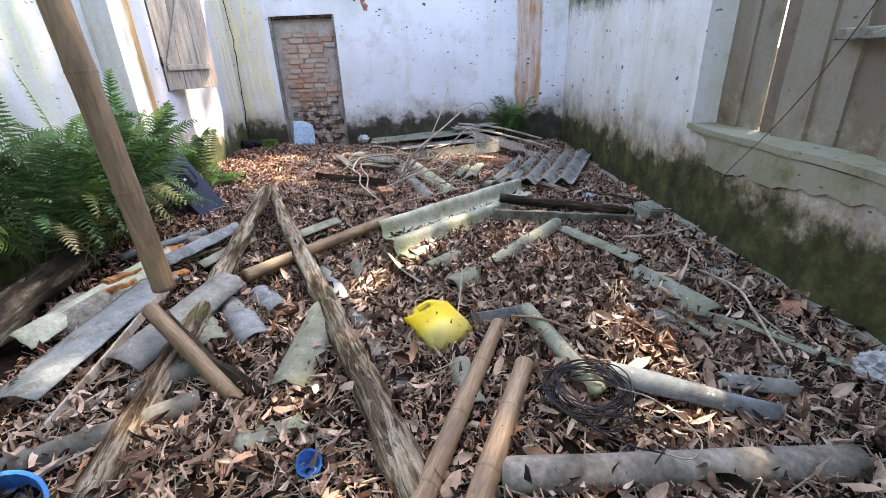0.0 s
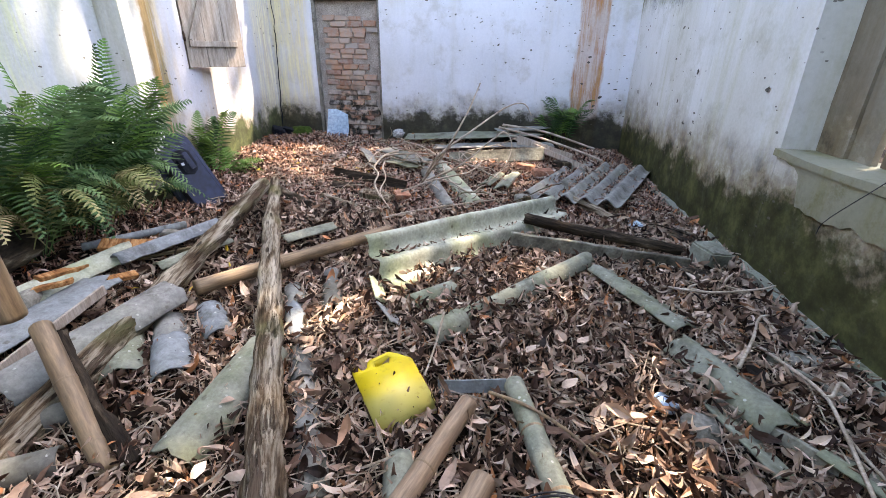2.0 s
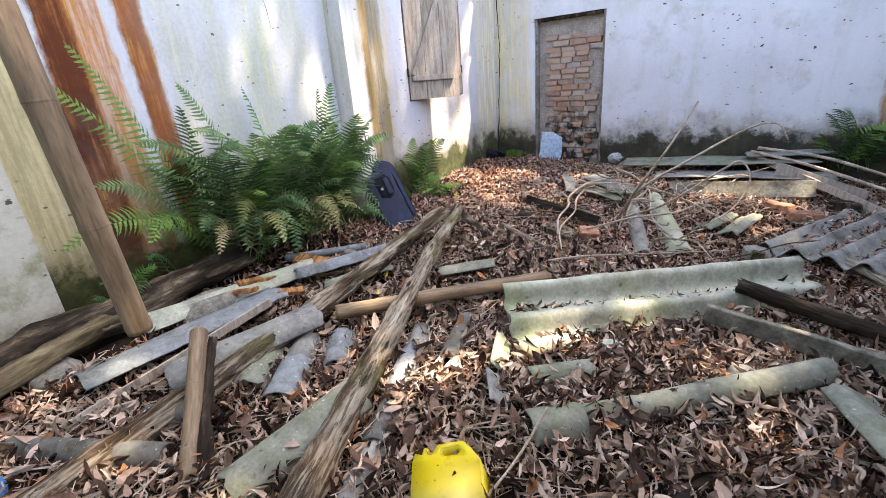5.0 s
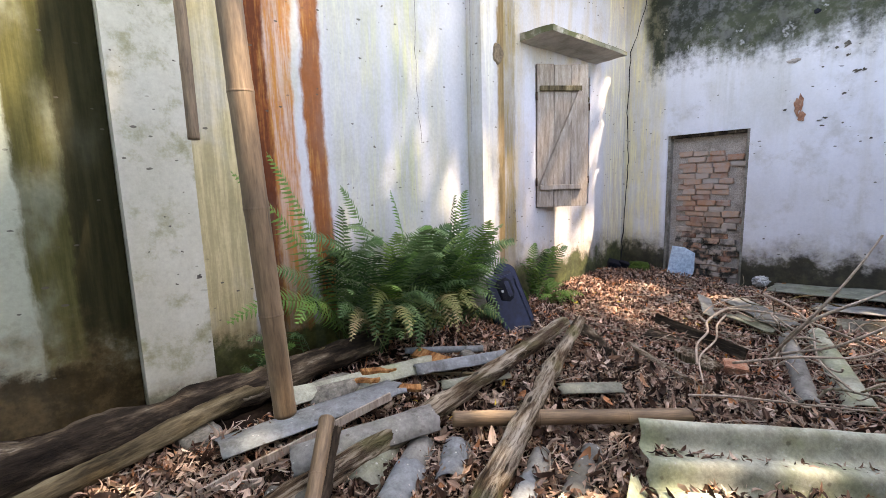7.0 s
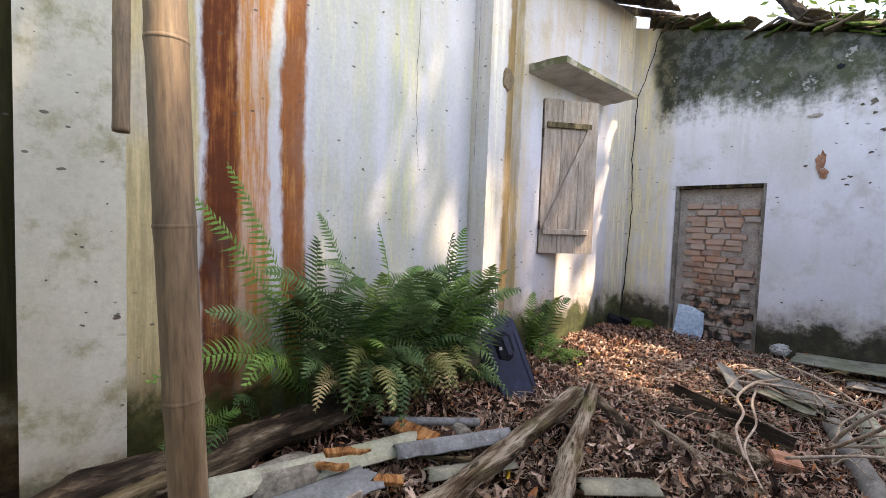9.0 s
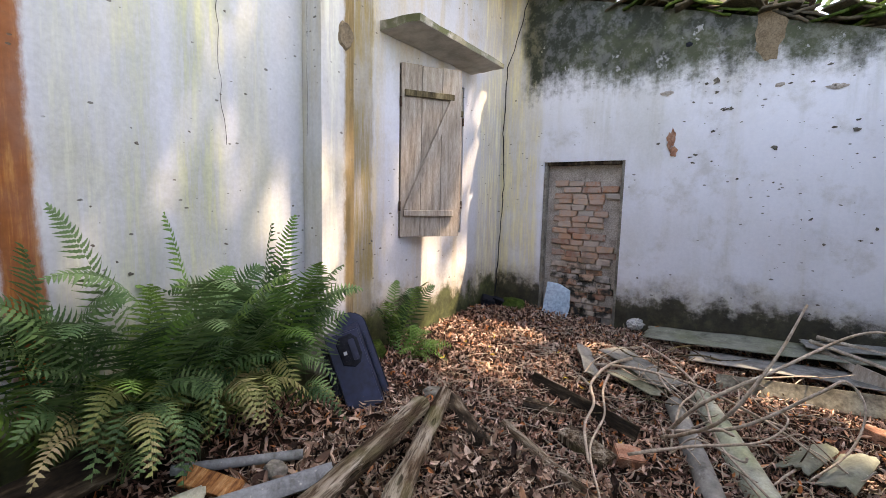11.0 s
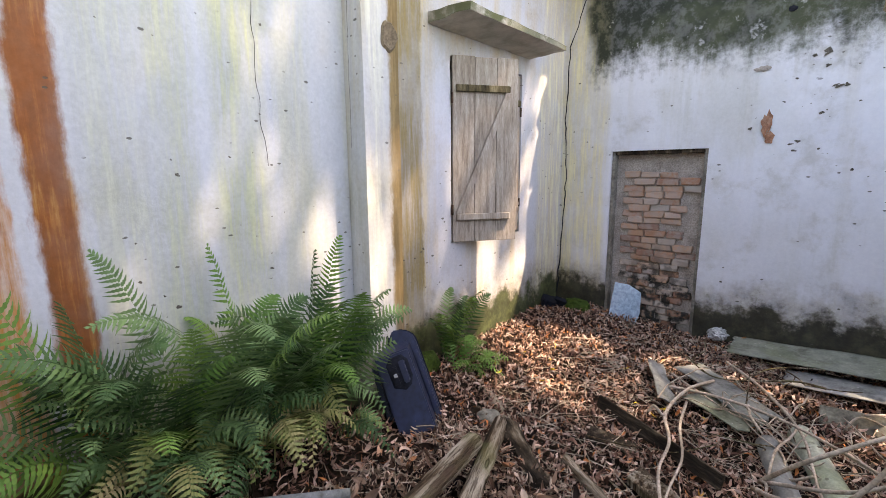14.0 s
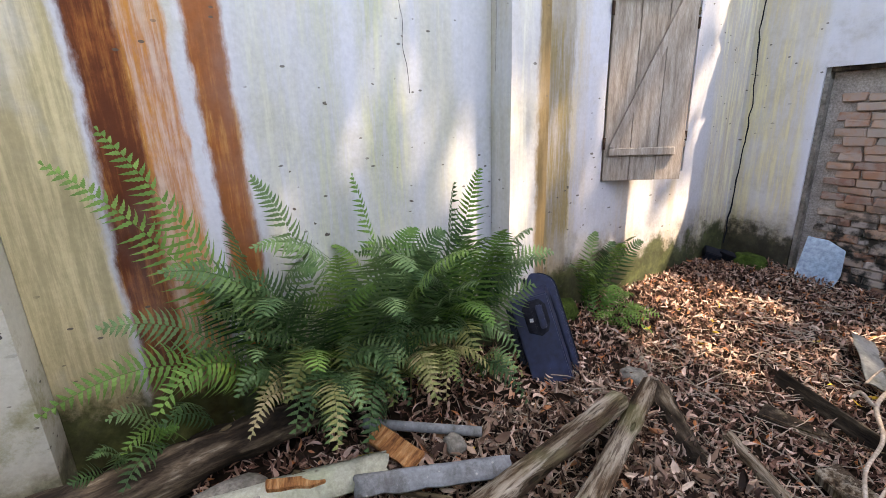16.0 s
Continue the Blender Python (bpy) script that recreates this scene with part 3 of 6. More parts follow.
def bricked_door():
    x0, x1 = DOOR[0], DOOR[1]
    e = tagged(new("door_1"), "doorway walled up with old orange bricks and grey mortar", "door", kind="structure")
    bm = bmesh.new()
    box(bm, (x0, 7.30, -0.3), (x1, 7.40, 2.03))
    part("mortar_bed", bm, M_MORTAR, e)
    rnd = random.Random(4)
    for k in range(3):
        bm = bmesh.new()
        if k < 2:
            x = x0 if k == 0 else x1 - 0.035
            box(bm, (x + 0.001, 7.215, -0.3), (x + 0.034, 7.34, 2.028))
        else:
            box(bm, (x0 + 0.036, 7.215, 1.99), (x1 - 0.036, 7.34, 2.028))
        part("door_frame", soften(bm, 0.004), M_CONCRETE_PIPE if k < 2 else M_LOGDARK, e, "dark rotten lintel" if k == 2 else "")
    meshes = []
    for k in range(6):
        bm = bmesh.new()
        box(bm, (-0.1, -0.03, -0.031), (0.1, 0.03, 0.031))
        soften(bm, 0.009)
        rough_up(bm, 0.017, 14.0, k * 3.3)
        me = bpy.data.meshes.new("brick")
        bm.to_mesh(me)
        bm.free()
        meshes.append(me)
    g = Graph("doorway_brick")
    tone = g.ramp(g.rand(), ((0.0, (0.24, 0.125, 0.09)), (0.3, (0.40, 0.20, 0.12)), (0.5, (0.46, 0.28, 0.19)), (0.75, (0.44, 0.35, 0.29)), (1.0, (0.36, 0.32, 0.29))))
    n1 = g.noise(10, detail=7, rough=0.65)
    smear = g.m("MULTIPLY", g.step(g.noise(2.4, detail=7, rough=0.65), 0.44, 0.56), g.step(g.noise(24, detail=4), 0.3, 0.55))
    tone = g.mix(g.m("MULTIPLY", g.m("MAXIMUM", g.step(n1, 0.48, 0.66), smear), 0.62), tone, (0.37, 0.32, 0.285))
    z = g.axis(g.pos, 2)
    low = g.step(g.m("ADD", z, g.m("MULTIPLY", g.m("SUBTRACT", g.noise(3.5, detail=7), 0.5), 0.9)), 0.6, 1.05, 1.0, 0.0)
    tone = g.mix(g.m("MULTIPLY", low, g.step(g.noise(12, detail=5), 0.4, 0.6)), tone, (0.03, 0.027, 0.022))
    mat = g.done(tone, 0.93, g.noise(60, detail=5), 0.6, 0.006)
    for me in meshes:
        me.materials.append(mat)
    z, row = 0.12, 0
    while z < 1.97:
        x = x0 + 0.12 - (0.11 if row % 2 else 0.0)
        while x < x1:
            w = 0.2 * rnd.uniform(0.8, 1.12)
            cx = x + w / 2
            if cx - w / 2 > x0 + 0.05 and cx + w / 2 < x1 - 0.02 and not (z > 1.78 and rnd.random() < 0.45) and rnd.random() > 0.02:
                b = new("brick", meshes[rnd.randrange(6)])
                b.parent = e
                b.matrix_world = pose(cx, 7.292 + rnd.uniform(-0.006, 0.016), z + rnd.uniform(-0.006, 0.006), 0, rnd.uniform(-1.5, 1.5), rnd.uniform(-2, 2)) @ Matrix.Diagonal((w / 0.2 * rnd.uniform(0.96, 1.02), 1, rnd.uniform(0.95, 1.15), 1))
            x += w + 0.006
        z += 0.069
        row += 1
    return e


bricked_door()

# patches where the plaster has come away from the north wall
def bare_patch(x, z, w, h, seed, deep, cat):
    bm = bmesh.new()
    k = 18
    rim = [bm.verts.new((x + math.cos(a) * w * (0.75 + 0.5 * noise.noise(Vector((math.cos(a) * 2, math.sin(a) * 2, seed)))), 7.194, z + math.sin(a) * h * (0.75 + 0.5 * noise.noise(Vector((math.sin(a) * 2, seed, math.cos(a) * 2)))))) for a in [2 * math.pi * i / k for i in range(k)]]
    mid = bm.verts.new((x, 7.188, z))
    for i in range(k):
        bm.faces.new((rim[i], rim[(i + 1) % k], mid))
    return tagged(link("trim_bare_patch", bm, deep), cat, "plaster", kind="structure")


bare_patch(-0.955, 2.22, 0.055, 0.12, 1.0, M_BRICK, "bare orange brick where plaster has fallen")
bare_patch(-0.925, 2.10, 0.045, 0.07, 2.0, M_BRICK, "bare orange brick where plaster has fallen")
bare_patch(-0.213, 3.14, 0.15, 0.30, 3.0, M_BARE, "brown bare patch high on the plaster wall")
bare_patch(-1.03, 2.69, 0.09, 0.03, 4.0, M_MORTAR, "grey chip in the white plaster")
bare_patch(-0.10, 2.66, 0.05, 0.025, 5.0, M_MORTAR, "grey chip in the white plaster")
bare_patch(0.30, 2.60, 0.10, 0.03, 6.0, M_MORTAR, "grey chip in the white plaster")
# no hole is cut: a dark disc paints the shade inside one
bare_patch(-0.86, 3.14, 0.04, 0.035, 7.0, M_DARKPART, "dark disc painted as the shade of a round beam hole")


def chips(name, count, place, lo, hi, seed, label, big=0.026):
    """Small jagged flakes missing from the paint of a wall, in one mesh; place(u, v, depth) gives points on the wall."""
    rnd = random.Random(seed)
    bm = bmesh.new()
    for q in range(count):
        u0, z0 = rnd.uniform(lo[0], hi[0]), rnd.uniform(lo[1], hi[1])
        if noise.noise(Vector((u0 * 0.8, z0 * 0.9, seed))) < -0.12:
            continue
        size = 0.005 + big * rnd.random() ** 3
        flat, turn = rnd.uniform(0.25, 0.8), rnd.gauss(0, 0.35)
        rim = []
        for i in range(9):
            a = 2 * math.pi * i / 9
            r = size * rnd.uniform(0.55, 1.35)
            x, z = math.cos(a) * r, math.sin(a) * r * flat
            rim.append(bm.verts.new(place(u0 + x * math.cos(turn) - z * math.sin(turn), z0 + x * math.sin(turn) + z * math.cos(turn), 0.0)))
        mid = bm.verts.new(place(u0, z0, 0.002))
        for i in range(9):
            bm.faces.new((rim[i], rim[(i + 1) % 9], mid))
    bmesh.ops.recalc_face_normals(bm, faces=bm.faces[:])
    return tagged(link(name, bm, M_CHIP), label, "plaster", kind="structure")


M_CHIP = simple("chipped_plaster", ((0.3, (0.05, 0.045, 0.04)), (0.6, (0.14, 0.125, 0.105))), 12, 0.95, 0.3, 0.003, where="pos")
chips("trim_chips_north", 260, lambda u, z, d: (u, 7.190 - d, z), (-1.2, 0.6), (1.95, 2.9), 3, "dark chips flaked from white plaster")
chips("trim_chips_west", 45, lambda u, z, d: (-2.811 + d, u, z), (2.7, 0.5), (4.05, 3.4), 5, "few dark chips in streaked plaster", 0.009)
chips("trim_chips_east", 80, lambda u, z, d: (1.991 - d, u, z), (3.7, 0.7), (7.1, 1.9), 7, "dark chips flaked from white plaster")
chips("trim_chips_column", 26, lambda u, z, d: (-2.611 + d, u, z), (1.29, 0.9), (1.63, 3.2), 9, "pitted holes in the wall column", 0.012)
hole_bm = bmesh.new()
rings_h = []
for k in range(26):
    a = 2 * math.pi * k / 26
    wob = 1 + 0.28 * noise.noise(Vector((math.cos(a) * 1.6, math.sin(a) * 1.6, 5.0)))
    rings_h.append([hole_bm.verts.new((x, 4.315 + math.cos(a) * r * wob, 2.70 + math.sin(a) * r * wob * 1.25)) for x, r in ((-2.619, 0.075), (-2.606, 0.062), (-2.612, 0.045), (-2.616, 0.0))])
for a, b in zip(rings_h, rings_h[1:] + rings_h[:1]):
    for k in range(3):
        hole_bm.faces.new((a[k], b[k], b[k + 1], a[k + 1]))
bmesh.ops.remove_doubles(hole_bm, verts=hole_bm.verts[:], dist=0.0005)
rough_up(hole_bm, 0.008, 22)
tagged(link("trim_beam_hole", hole_bm, M_BARE), "rough crumbling hole of a lost beam in the pilaster", "hole", kind="structure")


def canopy():
    bm = bmesh.new()
    lo_y, hi_y = 5.0, 6.5
    vs = [bm.verts.new(p) for p in ((-2.949, lo_y, 3.0), (-2.55, lo_y + 0.05, 3.03), (-2.55, hi_y, 2.99), (-2.949, hi_y - 0.02, 2.97), (-2.949, lo_y, 3.09), (-2.55, lo_y + 0.05, 3.09), (-2.55, hi_y, 3.035), (-2.949, hi_y - 0.02, 3.06))]
    for f in ((3, 2, 1, 0), (4, 5, 6, 7), (0, 1, 5, 4), (1, 2, 6, 5), (2, 3, 7, 6), (3, 0, 4, 7)):
        bm.faces.new([vs[i] for i in f])
    bmesh.ops.subdivide_edges(bm, edges=bm.edges[:], cuts=9, use_grid_fill=True)
    rough_up(bm, 0.012, 7.0)
    return tagged(link("canopy", bm, M_CANOPY), "mossy concrete canopy slab over the shuttered window", "canopy", kind="structure")


g = Graph("canopy_concrete")
up = g.axis(g.node("ShaderNodeNewGeometry").outputs["Normal"], 2)
cc = g.ramp(g.noise(6, detail=7), ((0.3, (0.33, 0.31, 0.26)), (0.6, (0.52, 0.49, 0.43))))
cc = g.mix(g.m("MULTIPLY", g.step(up, -0.3, 0.1), g.step(g.noise(8, detail=6), 0.25, 0.5)), cc, (0.10, 0.11, 0.05))
M_CANOPY = g.done(cc, 0.95, g.noise(30, detail=5), 0.6, 0.008)
canopy()


def shutter(name, width, height, swing, hinge, label, flip=1):
    """A ledged and braced board shutter; its hinge edge stands at the thing's origin."""
    e = thing(name, hinge, label, "shutter", rz=swing)
    n = 3
    for k in range(n):
        bm = bmesh.new()
        a, b = k * width / n + 0.002, (k + 1) * width / n - 0.002
        box(bm, (-0.014, flip * a, 0.0), (0.014, flip * b, height - (0.0, 0.008, 0.004)[k]))
        part("board", soften(bm, 0.003), M_TIMBER, e)
    for z, w in ((0.20, 0.88), (height - 0.30, 0.86)):
        bm = bmesh.new()
        box(bm, (0.0145, flip * width * 0.05, z), (0.042, flip * width * w, z + 0.058))
        part("ledge", soften(bm, 0.004), M_LOGPALE if z > 1 else M_TIMBER, e, "yellowish ledge" if z > 1 else "")
    bm = bmesh.new()
    a, b = Vector((0.028, flip * width * 0.09, 0.265)), Vector((0.028, flip * width * 0.84, height - 0.30))
    d = (b - a).normalized()
    s = d.cross(Vector((1, 0, 0))) * 0.026
    t = Vector((0.0125, 0, 0))
    vs = [bm.verts.new(p) for p in (a - s - t, a + s - t, b + s - t, b - s - t, a - s + t, a + s + t, b + s + t, b - s + t)]
    for f in ((0, 1, 2, 3), (4, 5, 6, 7), (0, 1, 5, 4), (1, 2, 6, 5), (2, 3, 7, 6), (3, 0, 4, 7)):
        bm.faces.new([vs[i] for i in f])
    bmesh.ops.recalc_face_normals(bm, faces=bm.faces[:])
    part("brace", bm, M_TIMBER, e)
    for z in (0.25, height - 0.4):
        bm = bmesh.new()
        tube(bm, [(0.018, -0.004 * flip, z), (0.018, -0.004 * flip, z + 0.09)], 0.011, 10)
        part("hinge", bm, M_IRON, e, "rusty hinge", True)
    return e


shutter("shutter", 0.62, 1.62, -31, (-2.945, 5.28, 1.19), "weathered grey board shutter with a diagonal brace, standing ajar")
shutter("shutter", 0.53, 1.58, 0, (-2.975, 6.345, 1.20), "weathered grey board shutter, closed in its frame", flip=-1)
wf = tagged(new("window_2"), "weathered timber frame of the shuttered window", "window", kind="structure")
for lo, hi in (((-3.15, 5.272, 1.182), (-3.05, 5.31, 2.798)), ((-3.15, 6.31, 1.182), (-3.05, 6.348, 2.798)), ((-3.15, 5.312, 2.75), (-3.05, 6.308, 2.798)), ((-3.15, 5.312, 1.182), (-3.05, 6.308, 1.22))):
    bm = bmesh.new()
    box(bm, lo, hi)
    part("window_frame", soften(bm, 0.004), M_TIMBER, wf)
bm = bmesh.new()
box(bm, (-3.4, 5.0, 0.9), (-3.22, 6.6, 3.0))
tagged(link("wall_behind_window", bm, M_BOARDED), "dark inner wall behind the window", "wall", kind="structure")


def eave():
    """Rafters and dark tiles over the far west wall and tiles along the north wall's top."""
    e = tagged(new("roof_eave"), "sagging dark eave of old roof tiles on rough rafters", "roof", kind="structure")
    for k in range(7):
        bm = bmesh.new()
        y = 4.4 + k * 0.47
        tube(bm, [(-3.3, y, 4.5), (-2.95, y, 4.33), (-2.5, y + 0.02, 4.14)], [0.05, 0.05, 0.045], 8, True, 0.2, k)
        part("rafter", bm, M_LOGDARK, e)
    rnd = random.Random(8)
    for row in range(3):
        for k in range(16):
            bm = bmesh.new()
            y = 4.3 + k * 0.185
            x = -2.42 - row * 0.2
            pts = [Vector((x + dx, y + dy, 4.16 + row * 0.10 + 0.04 * abs(math.cos(dy * 16)) - dx * 0.45)) for dx in (-0.26, 0.0, 0.03) for dy in (-0.09, -0.045, 0, 0.045, 0.09)]
            vs = [bm.verts.new(p) for p in pts] + [bm.verts.new(p - Vector((0, 0, 0.02))) for p in pts]
            for i in range(2):
                for j in range(4):
                    q = i * 5 + j
                    bm.faces.new((vs[q], vs[q + 1], vs[q + 6], vs[q + 5]))
                    bm.faces.new((vs[q + 15], vs[q + 20], vs[q + 21], vs[q + 16]))
            for j in range(4):
                bm.faces.new((vs[10 + j], vs[11 + j], vs[26 + j], vs[25 + j]))
            t = part("roof_tile", bm, M_ROOFTILE, e)
            t.matrix_world = pose(rnd.uniform(-0.03, 0.03), 0, rnd.uniform(-0.01, 0.015))
    return e


eave()


def ridge_tiles():
    e = tagged(new("wall_coping"), "broken mossy roof tiles lying along the wall top", "roof", kind="structure")
    rnd = random.Random(12)
    me = []
    for k in range(4):
        bm = bmesh.new()
        box(bm, (-0.16, -0.13, -0.011), (0.16, 0.13, 0.011))
        soften(bm, 0.005)
        bmesh.ops.subdivide_edges(bm, edges=[q for q in bm.edges if q.calc_length() > 0.1], cuts=3)
        rough_up(bm, 0.022, 6, k * 5)
        m = bpy.data.meshes.new("roof_tile")
        bm.to_mesh(m)
        bm.free()
        m.materials.append(M_ROOFTILE if k < 3 else M_MOSSCLUMP)
        me.append(m)
    for k in range(150):
        x = rnd.uniform(-2.75, 2.2)
        top = max(2.95, 4.12 - 0.315 * (x + 2.95))
        b = new("roof_tile", me[k % 4])
        b.parent = e
        grow = max(0.0, min(1.0, (x + 2.0) / 1.4))
        b.matrix_world = pose(x, rnd.uniform(7.22, 7.5), top + 0.02 + rnd.uniform(0, 0.05) + rnd.uniform(0, 0.09) * grow, rnd.uniform(-16, 16), rnd.uniform(-16, 16) + 17, rnd.uniform(0, 360))
    return e


ridge_tiles()

# ---- poles and logs ----
def log(name, a, b, r0, r1, mat, label, category="log", lump=0.25, steps=64, sides=20, bend=0.02, seed=1.0, group=""):
    """A weathered round log from a to b; its mesh lies along its own z axis."""
    a, b = Vector(a), Vector(b)
    length = (b - a).length
    pts, rad = [], []
    for i in range(steps + 1):
        f = i / steps
        pts.append((bend * math.sin(f * 3 + seed) + 0.3 * bend * noise.noise(Vector((f * 6, seed, 0))), bend * math.cos(f * 2.3 + seed), f * length))
        rad.append((r0 + (r1 - r0) * f) * (1 + 0.10 * noise.noise(Vector((f * 9, seed, 4)))))
    bm = bmesh.new()
    rings = tube(bm, pts, rad, sides, True, lump, seed)
    for k, v in enumerate(rings[0] + rings[-1]):
        v.co.z += 0.035 * noise.noise(Vector((k * 1.3, seed, 2)))
    ob = link(name, bm, mat, smooth=True)
    ob.matrix_world = Matrix.Translation(a) @ (b - a).to_track_quat("Z", "Y").to_matrix().to_4x4()
    return tagged(ob, label, category, group)


def bamboo(name, a, b, r0, r1, mat, label, node_gap=0.32, seed=1.0, group="", category="bamboo pole"):
    """A bamboo cane with swollen nodes, a part for each node ring, hollow at its ends."""
    a, b = Vector(a), Vector(b)
    length = (b - a).length
    e = new(name)
    e.empty_display_size = 0.1
    e.matrix_world = Matrix.Translation(a) @ (b - a).to_track_quat("Z", "Y").to_matrix().to_4x4()
    tagged(e, label, category, group)
    pts, rad, nodes = [], [], []
    z = 0.0
    k = 0
    while z < length:
        nxt = min(length, z + node_gap * (1 + 0.18 * noise.noise(Vector((k * 3.1, seed, 0)))))
        for f in (0.0, 0.04, 0.1, 0.5, 0.9, 0.96):
            zz = z + (nxt - z) * f
            r = r0 + (r1 - r0) * zz / length
            pts.append((0.006 * math.sin(zz * 2 + seed), 0.006 * math.cos(zz * 1.7 + seed), zz))
            rad.append(r * (1.03 if f in (0.0,) and z > 0 else 1.02 if f in (0.04, 0.96) else 0.985))
        if z > 0:
            nodes.append((z, (r0 + (r1 - r0) * z / length)))
        z = nxt
        k += 1
    pts.append((0, 0, length))
    rad.append(r1)
    bm = bmesh.new()
    tube(bm, pts, rad, 16, False)
    tube(bm, pts[::-1], [r * 0.8 for r in rad[::-1]], 16, False)
    bm.verts.ensure_lookup_table()
    n = 16 * len(pts)
    for q in range(16):
        o0, o1 = bm.verts[q], bm.verts[(q + 1) % 16]
        i0, i1 = bm.verts[2 * n - 16 + q], bm.verts[2 * n - 16 + (q + 1) % 16]
        bm.faces.new((o0, i0, i1, o1))
        o0, o1 = bm.verts[n - 16 + q], bm.verts[n - 16 + (q + 1) % 16]
        i0, i1 = bm.verts[n + q], bm.verts[n + (q + 1) % 16]
        bm.faces.new((o0, o1, i1, i0))
    bmesh.ops.recalc_face_normals(bm, faces=bm.faces[:])
    part("cane", bm, mat, e, smooth=True)
    for zz, r in nodes:
        bm = bmesh.new()
        x, y = 0.006 * math.sin(zz * 2 + seed), 0.006 * math.cos(zz * 1.7 + seed)
        tube(bm, [(x, y, zz - 0.006), (x, y, zz - 0.003), (x, y, zz + 0.001), (x, y, zz + 0.006)], [r * 1.02, r * 1.055, r * 1.055, r * 1.02], 16, False)
        part("node_ring", bm, M_BAMBOO_OLD, e, smooth=True)
    return e


log("fallen_log", (-1.30, 0.75, 0.02), (-1.69, 4.06, 0.353), 0.075, 0.052, M_LOG, "long grey weathered log leaning over broken roof sheets", seed=2.0, bend=0.03)
log("fallen_log", (-0.20, 0.98, 0.05), (-1.72, 4.42, 0.26), 0.072, 0.045, M_LOG, "peeling half-rotten log lying across the leaf litter", seed=5.0, lump=0.32)
log("fallen_log", (-2.18, 0.4, 0.24), (-2.58, 2.85, 0.33), 0.14, 0.09, M_LOGDARK, "thick dark mossy log beside the fern", seed=8.0, lump=0.3, bend=0.05)
log("fallen_log", (-2.02, 0.6, 0.15), (-2.48, 2.42, 0.29), 0.058, 0.052, M_LOGPALE, "short pale log lying against a thicker dark log", seed=11.0)
bamboo("bamboo_pole", (-1.235, 1.63, 0.60), (-1.275, 1.52, 3.62), 0.044, 0.047, M_BAMBOO_OLD, "thick brown bamboo pole hanging free from a beam", 0.42, 1.0)
bamboo("bamboo_pole", (-2.2, 1.59, 1.77), (-2.28, 1.59, 3.62), 0.030, 0.030, M_BAMBOO_OLD, "thin short bamboo pole hanging in front of the wall column", 0.38, 3.0)
bamboo("bamboo_beam", (-2.9, 1.6, 3.66), (-0.9, 1.6, 3.68), 0.05, 0.05, M_BAMBOO_OLD, "bamboo roof beam left from the fallen roof", 0.4, 5.0, category="beam")
bamboo("bamboo_pole", (-1.35, 2.6, 0.16), (-0.50, 3.66, 0.155), 0.045, 0.04, M_BAMBOO_OLD, "brown bamboo cane under two crossing logs", 0.5, 7.0)
bamboo("bamboo_pole", (0.20, 1.96, 0.13), (-0.22, 0.9, 0.10), 0.037, 0.042, M_BAMBOO, "pale dry bamboo cane lying beside a yellow canister", 0.34, 9.0)
bamboo("bamboo_pole", (0.27, 1.62, 0.12), (-0.04, 0.92, 0.10), 0.043, 0.046, M_BAMBOO, "pale dry bamboo cane with a cut end", 0.30, 13.0)
log("roof_timber", (-1.08, 7.22, 3.62), (-1.62, 7.62, 4.35), 0.065, 0.06, M_LOGDARK, "dark broken roof timber resting on the wall top", "timber", seed=21)
log("branch_stub", (-2.38, 4.98, 0.08), (-1.92, 4.72, 0.068), 0.042, 0.036, M_LOG, "short grey branch half sunk in leaves", "branch", seed=31)
log("branch_stub", (-1.39, 4.58, 0.082), (-0.62, 4.24, 0.072), 0.036, 0.03, M_LOG, "grey branch lying among dead leaves", "branch", seed=33)
log("wooden_pole", (0.52, 3.93, 0.219), (1.60, 3.66, 0.088), 0.043, 0.036, M_LOGDARK, "dark round pole lying on roof sheets", "pole", seed=35, lump=0.12)
log("wooden_pole", (1.00, 4.85, 0.077), (1.30, 4.32, 0.068), 0.04, 0.035, M_LOG, "short grey pole under a corrugated sheet", "pole", seed=37, lump=0.12)
log("rotten_log", (-1.85, 4.62, 0.067), (-1.35, 4.32, 0.072), 0.075, 0.06, M_LOGDARK, "dark rotten log end behind two crossing logs", seed=39, lump=0.4)
bamboo("split_bamboo", (-1.535, 1.925, 0.345), (-0.98, 1.54, 0.03), 0.04, 0.036, M_BAMBOO_OLD, "split grey bamboo stick propped over a log", 0.3, 15.0)
log("bark_strip", (-1.49, 1.965, 0.31), (-0.95, 1.60, 0.03), 0.022, 0.03, M_LOGDARK, "dark strip of bark beside a split bamboo", "bark", seed=41, lump=0.5)
bamboo("green_bamboo", (0.385, 2.10, 0.12), (0.56, 1.45, 0.08), 0.043, 0.046, M_ASB_GREEN, "greenish bamboo end running under a wire coil", 0.25, 17.0)


def plank(name, a, b, wide, thick, mat, label, roll=0.0, category="plank"):
    """A sawn plank from a to b, worn at its edges."""
    a, b = Vector(a), Vector(b)
    bm = bmesh.new()
    n = (b - a).length
    box(bm, (-wide / 2, -thick / 2, 0), (wide / 2, thick / 2, n))
    soften(bm, min(wide, thick) * 0.15)
    bmesh.ops.subdivide_edges(bm, edges=[e for e in bm.edges if e.calc_length() > n * 0.8], cuts=14)
    rough_up(bm, min(wide, thick) * 0.22, 7.0, n * 3)
    ob = link(name, bm, mat)
    ob.matrix_world = Matrix.Translation(a) @ (b - a).to_track_quat("Z", "Y").to_matrix().to_4x4() @ pose(0, 0, 0, 0, 0, roll)
    return tagged(ob, label, category)


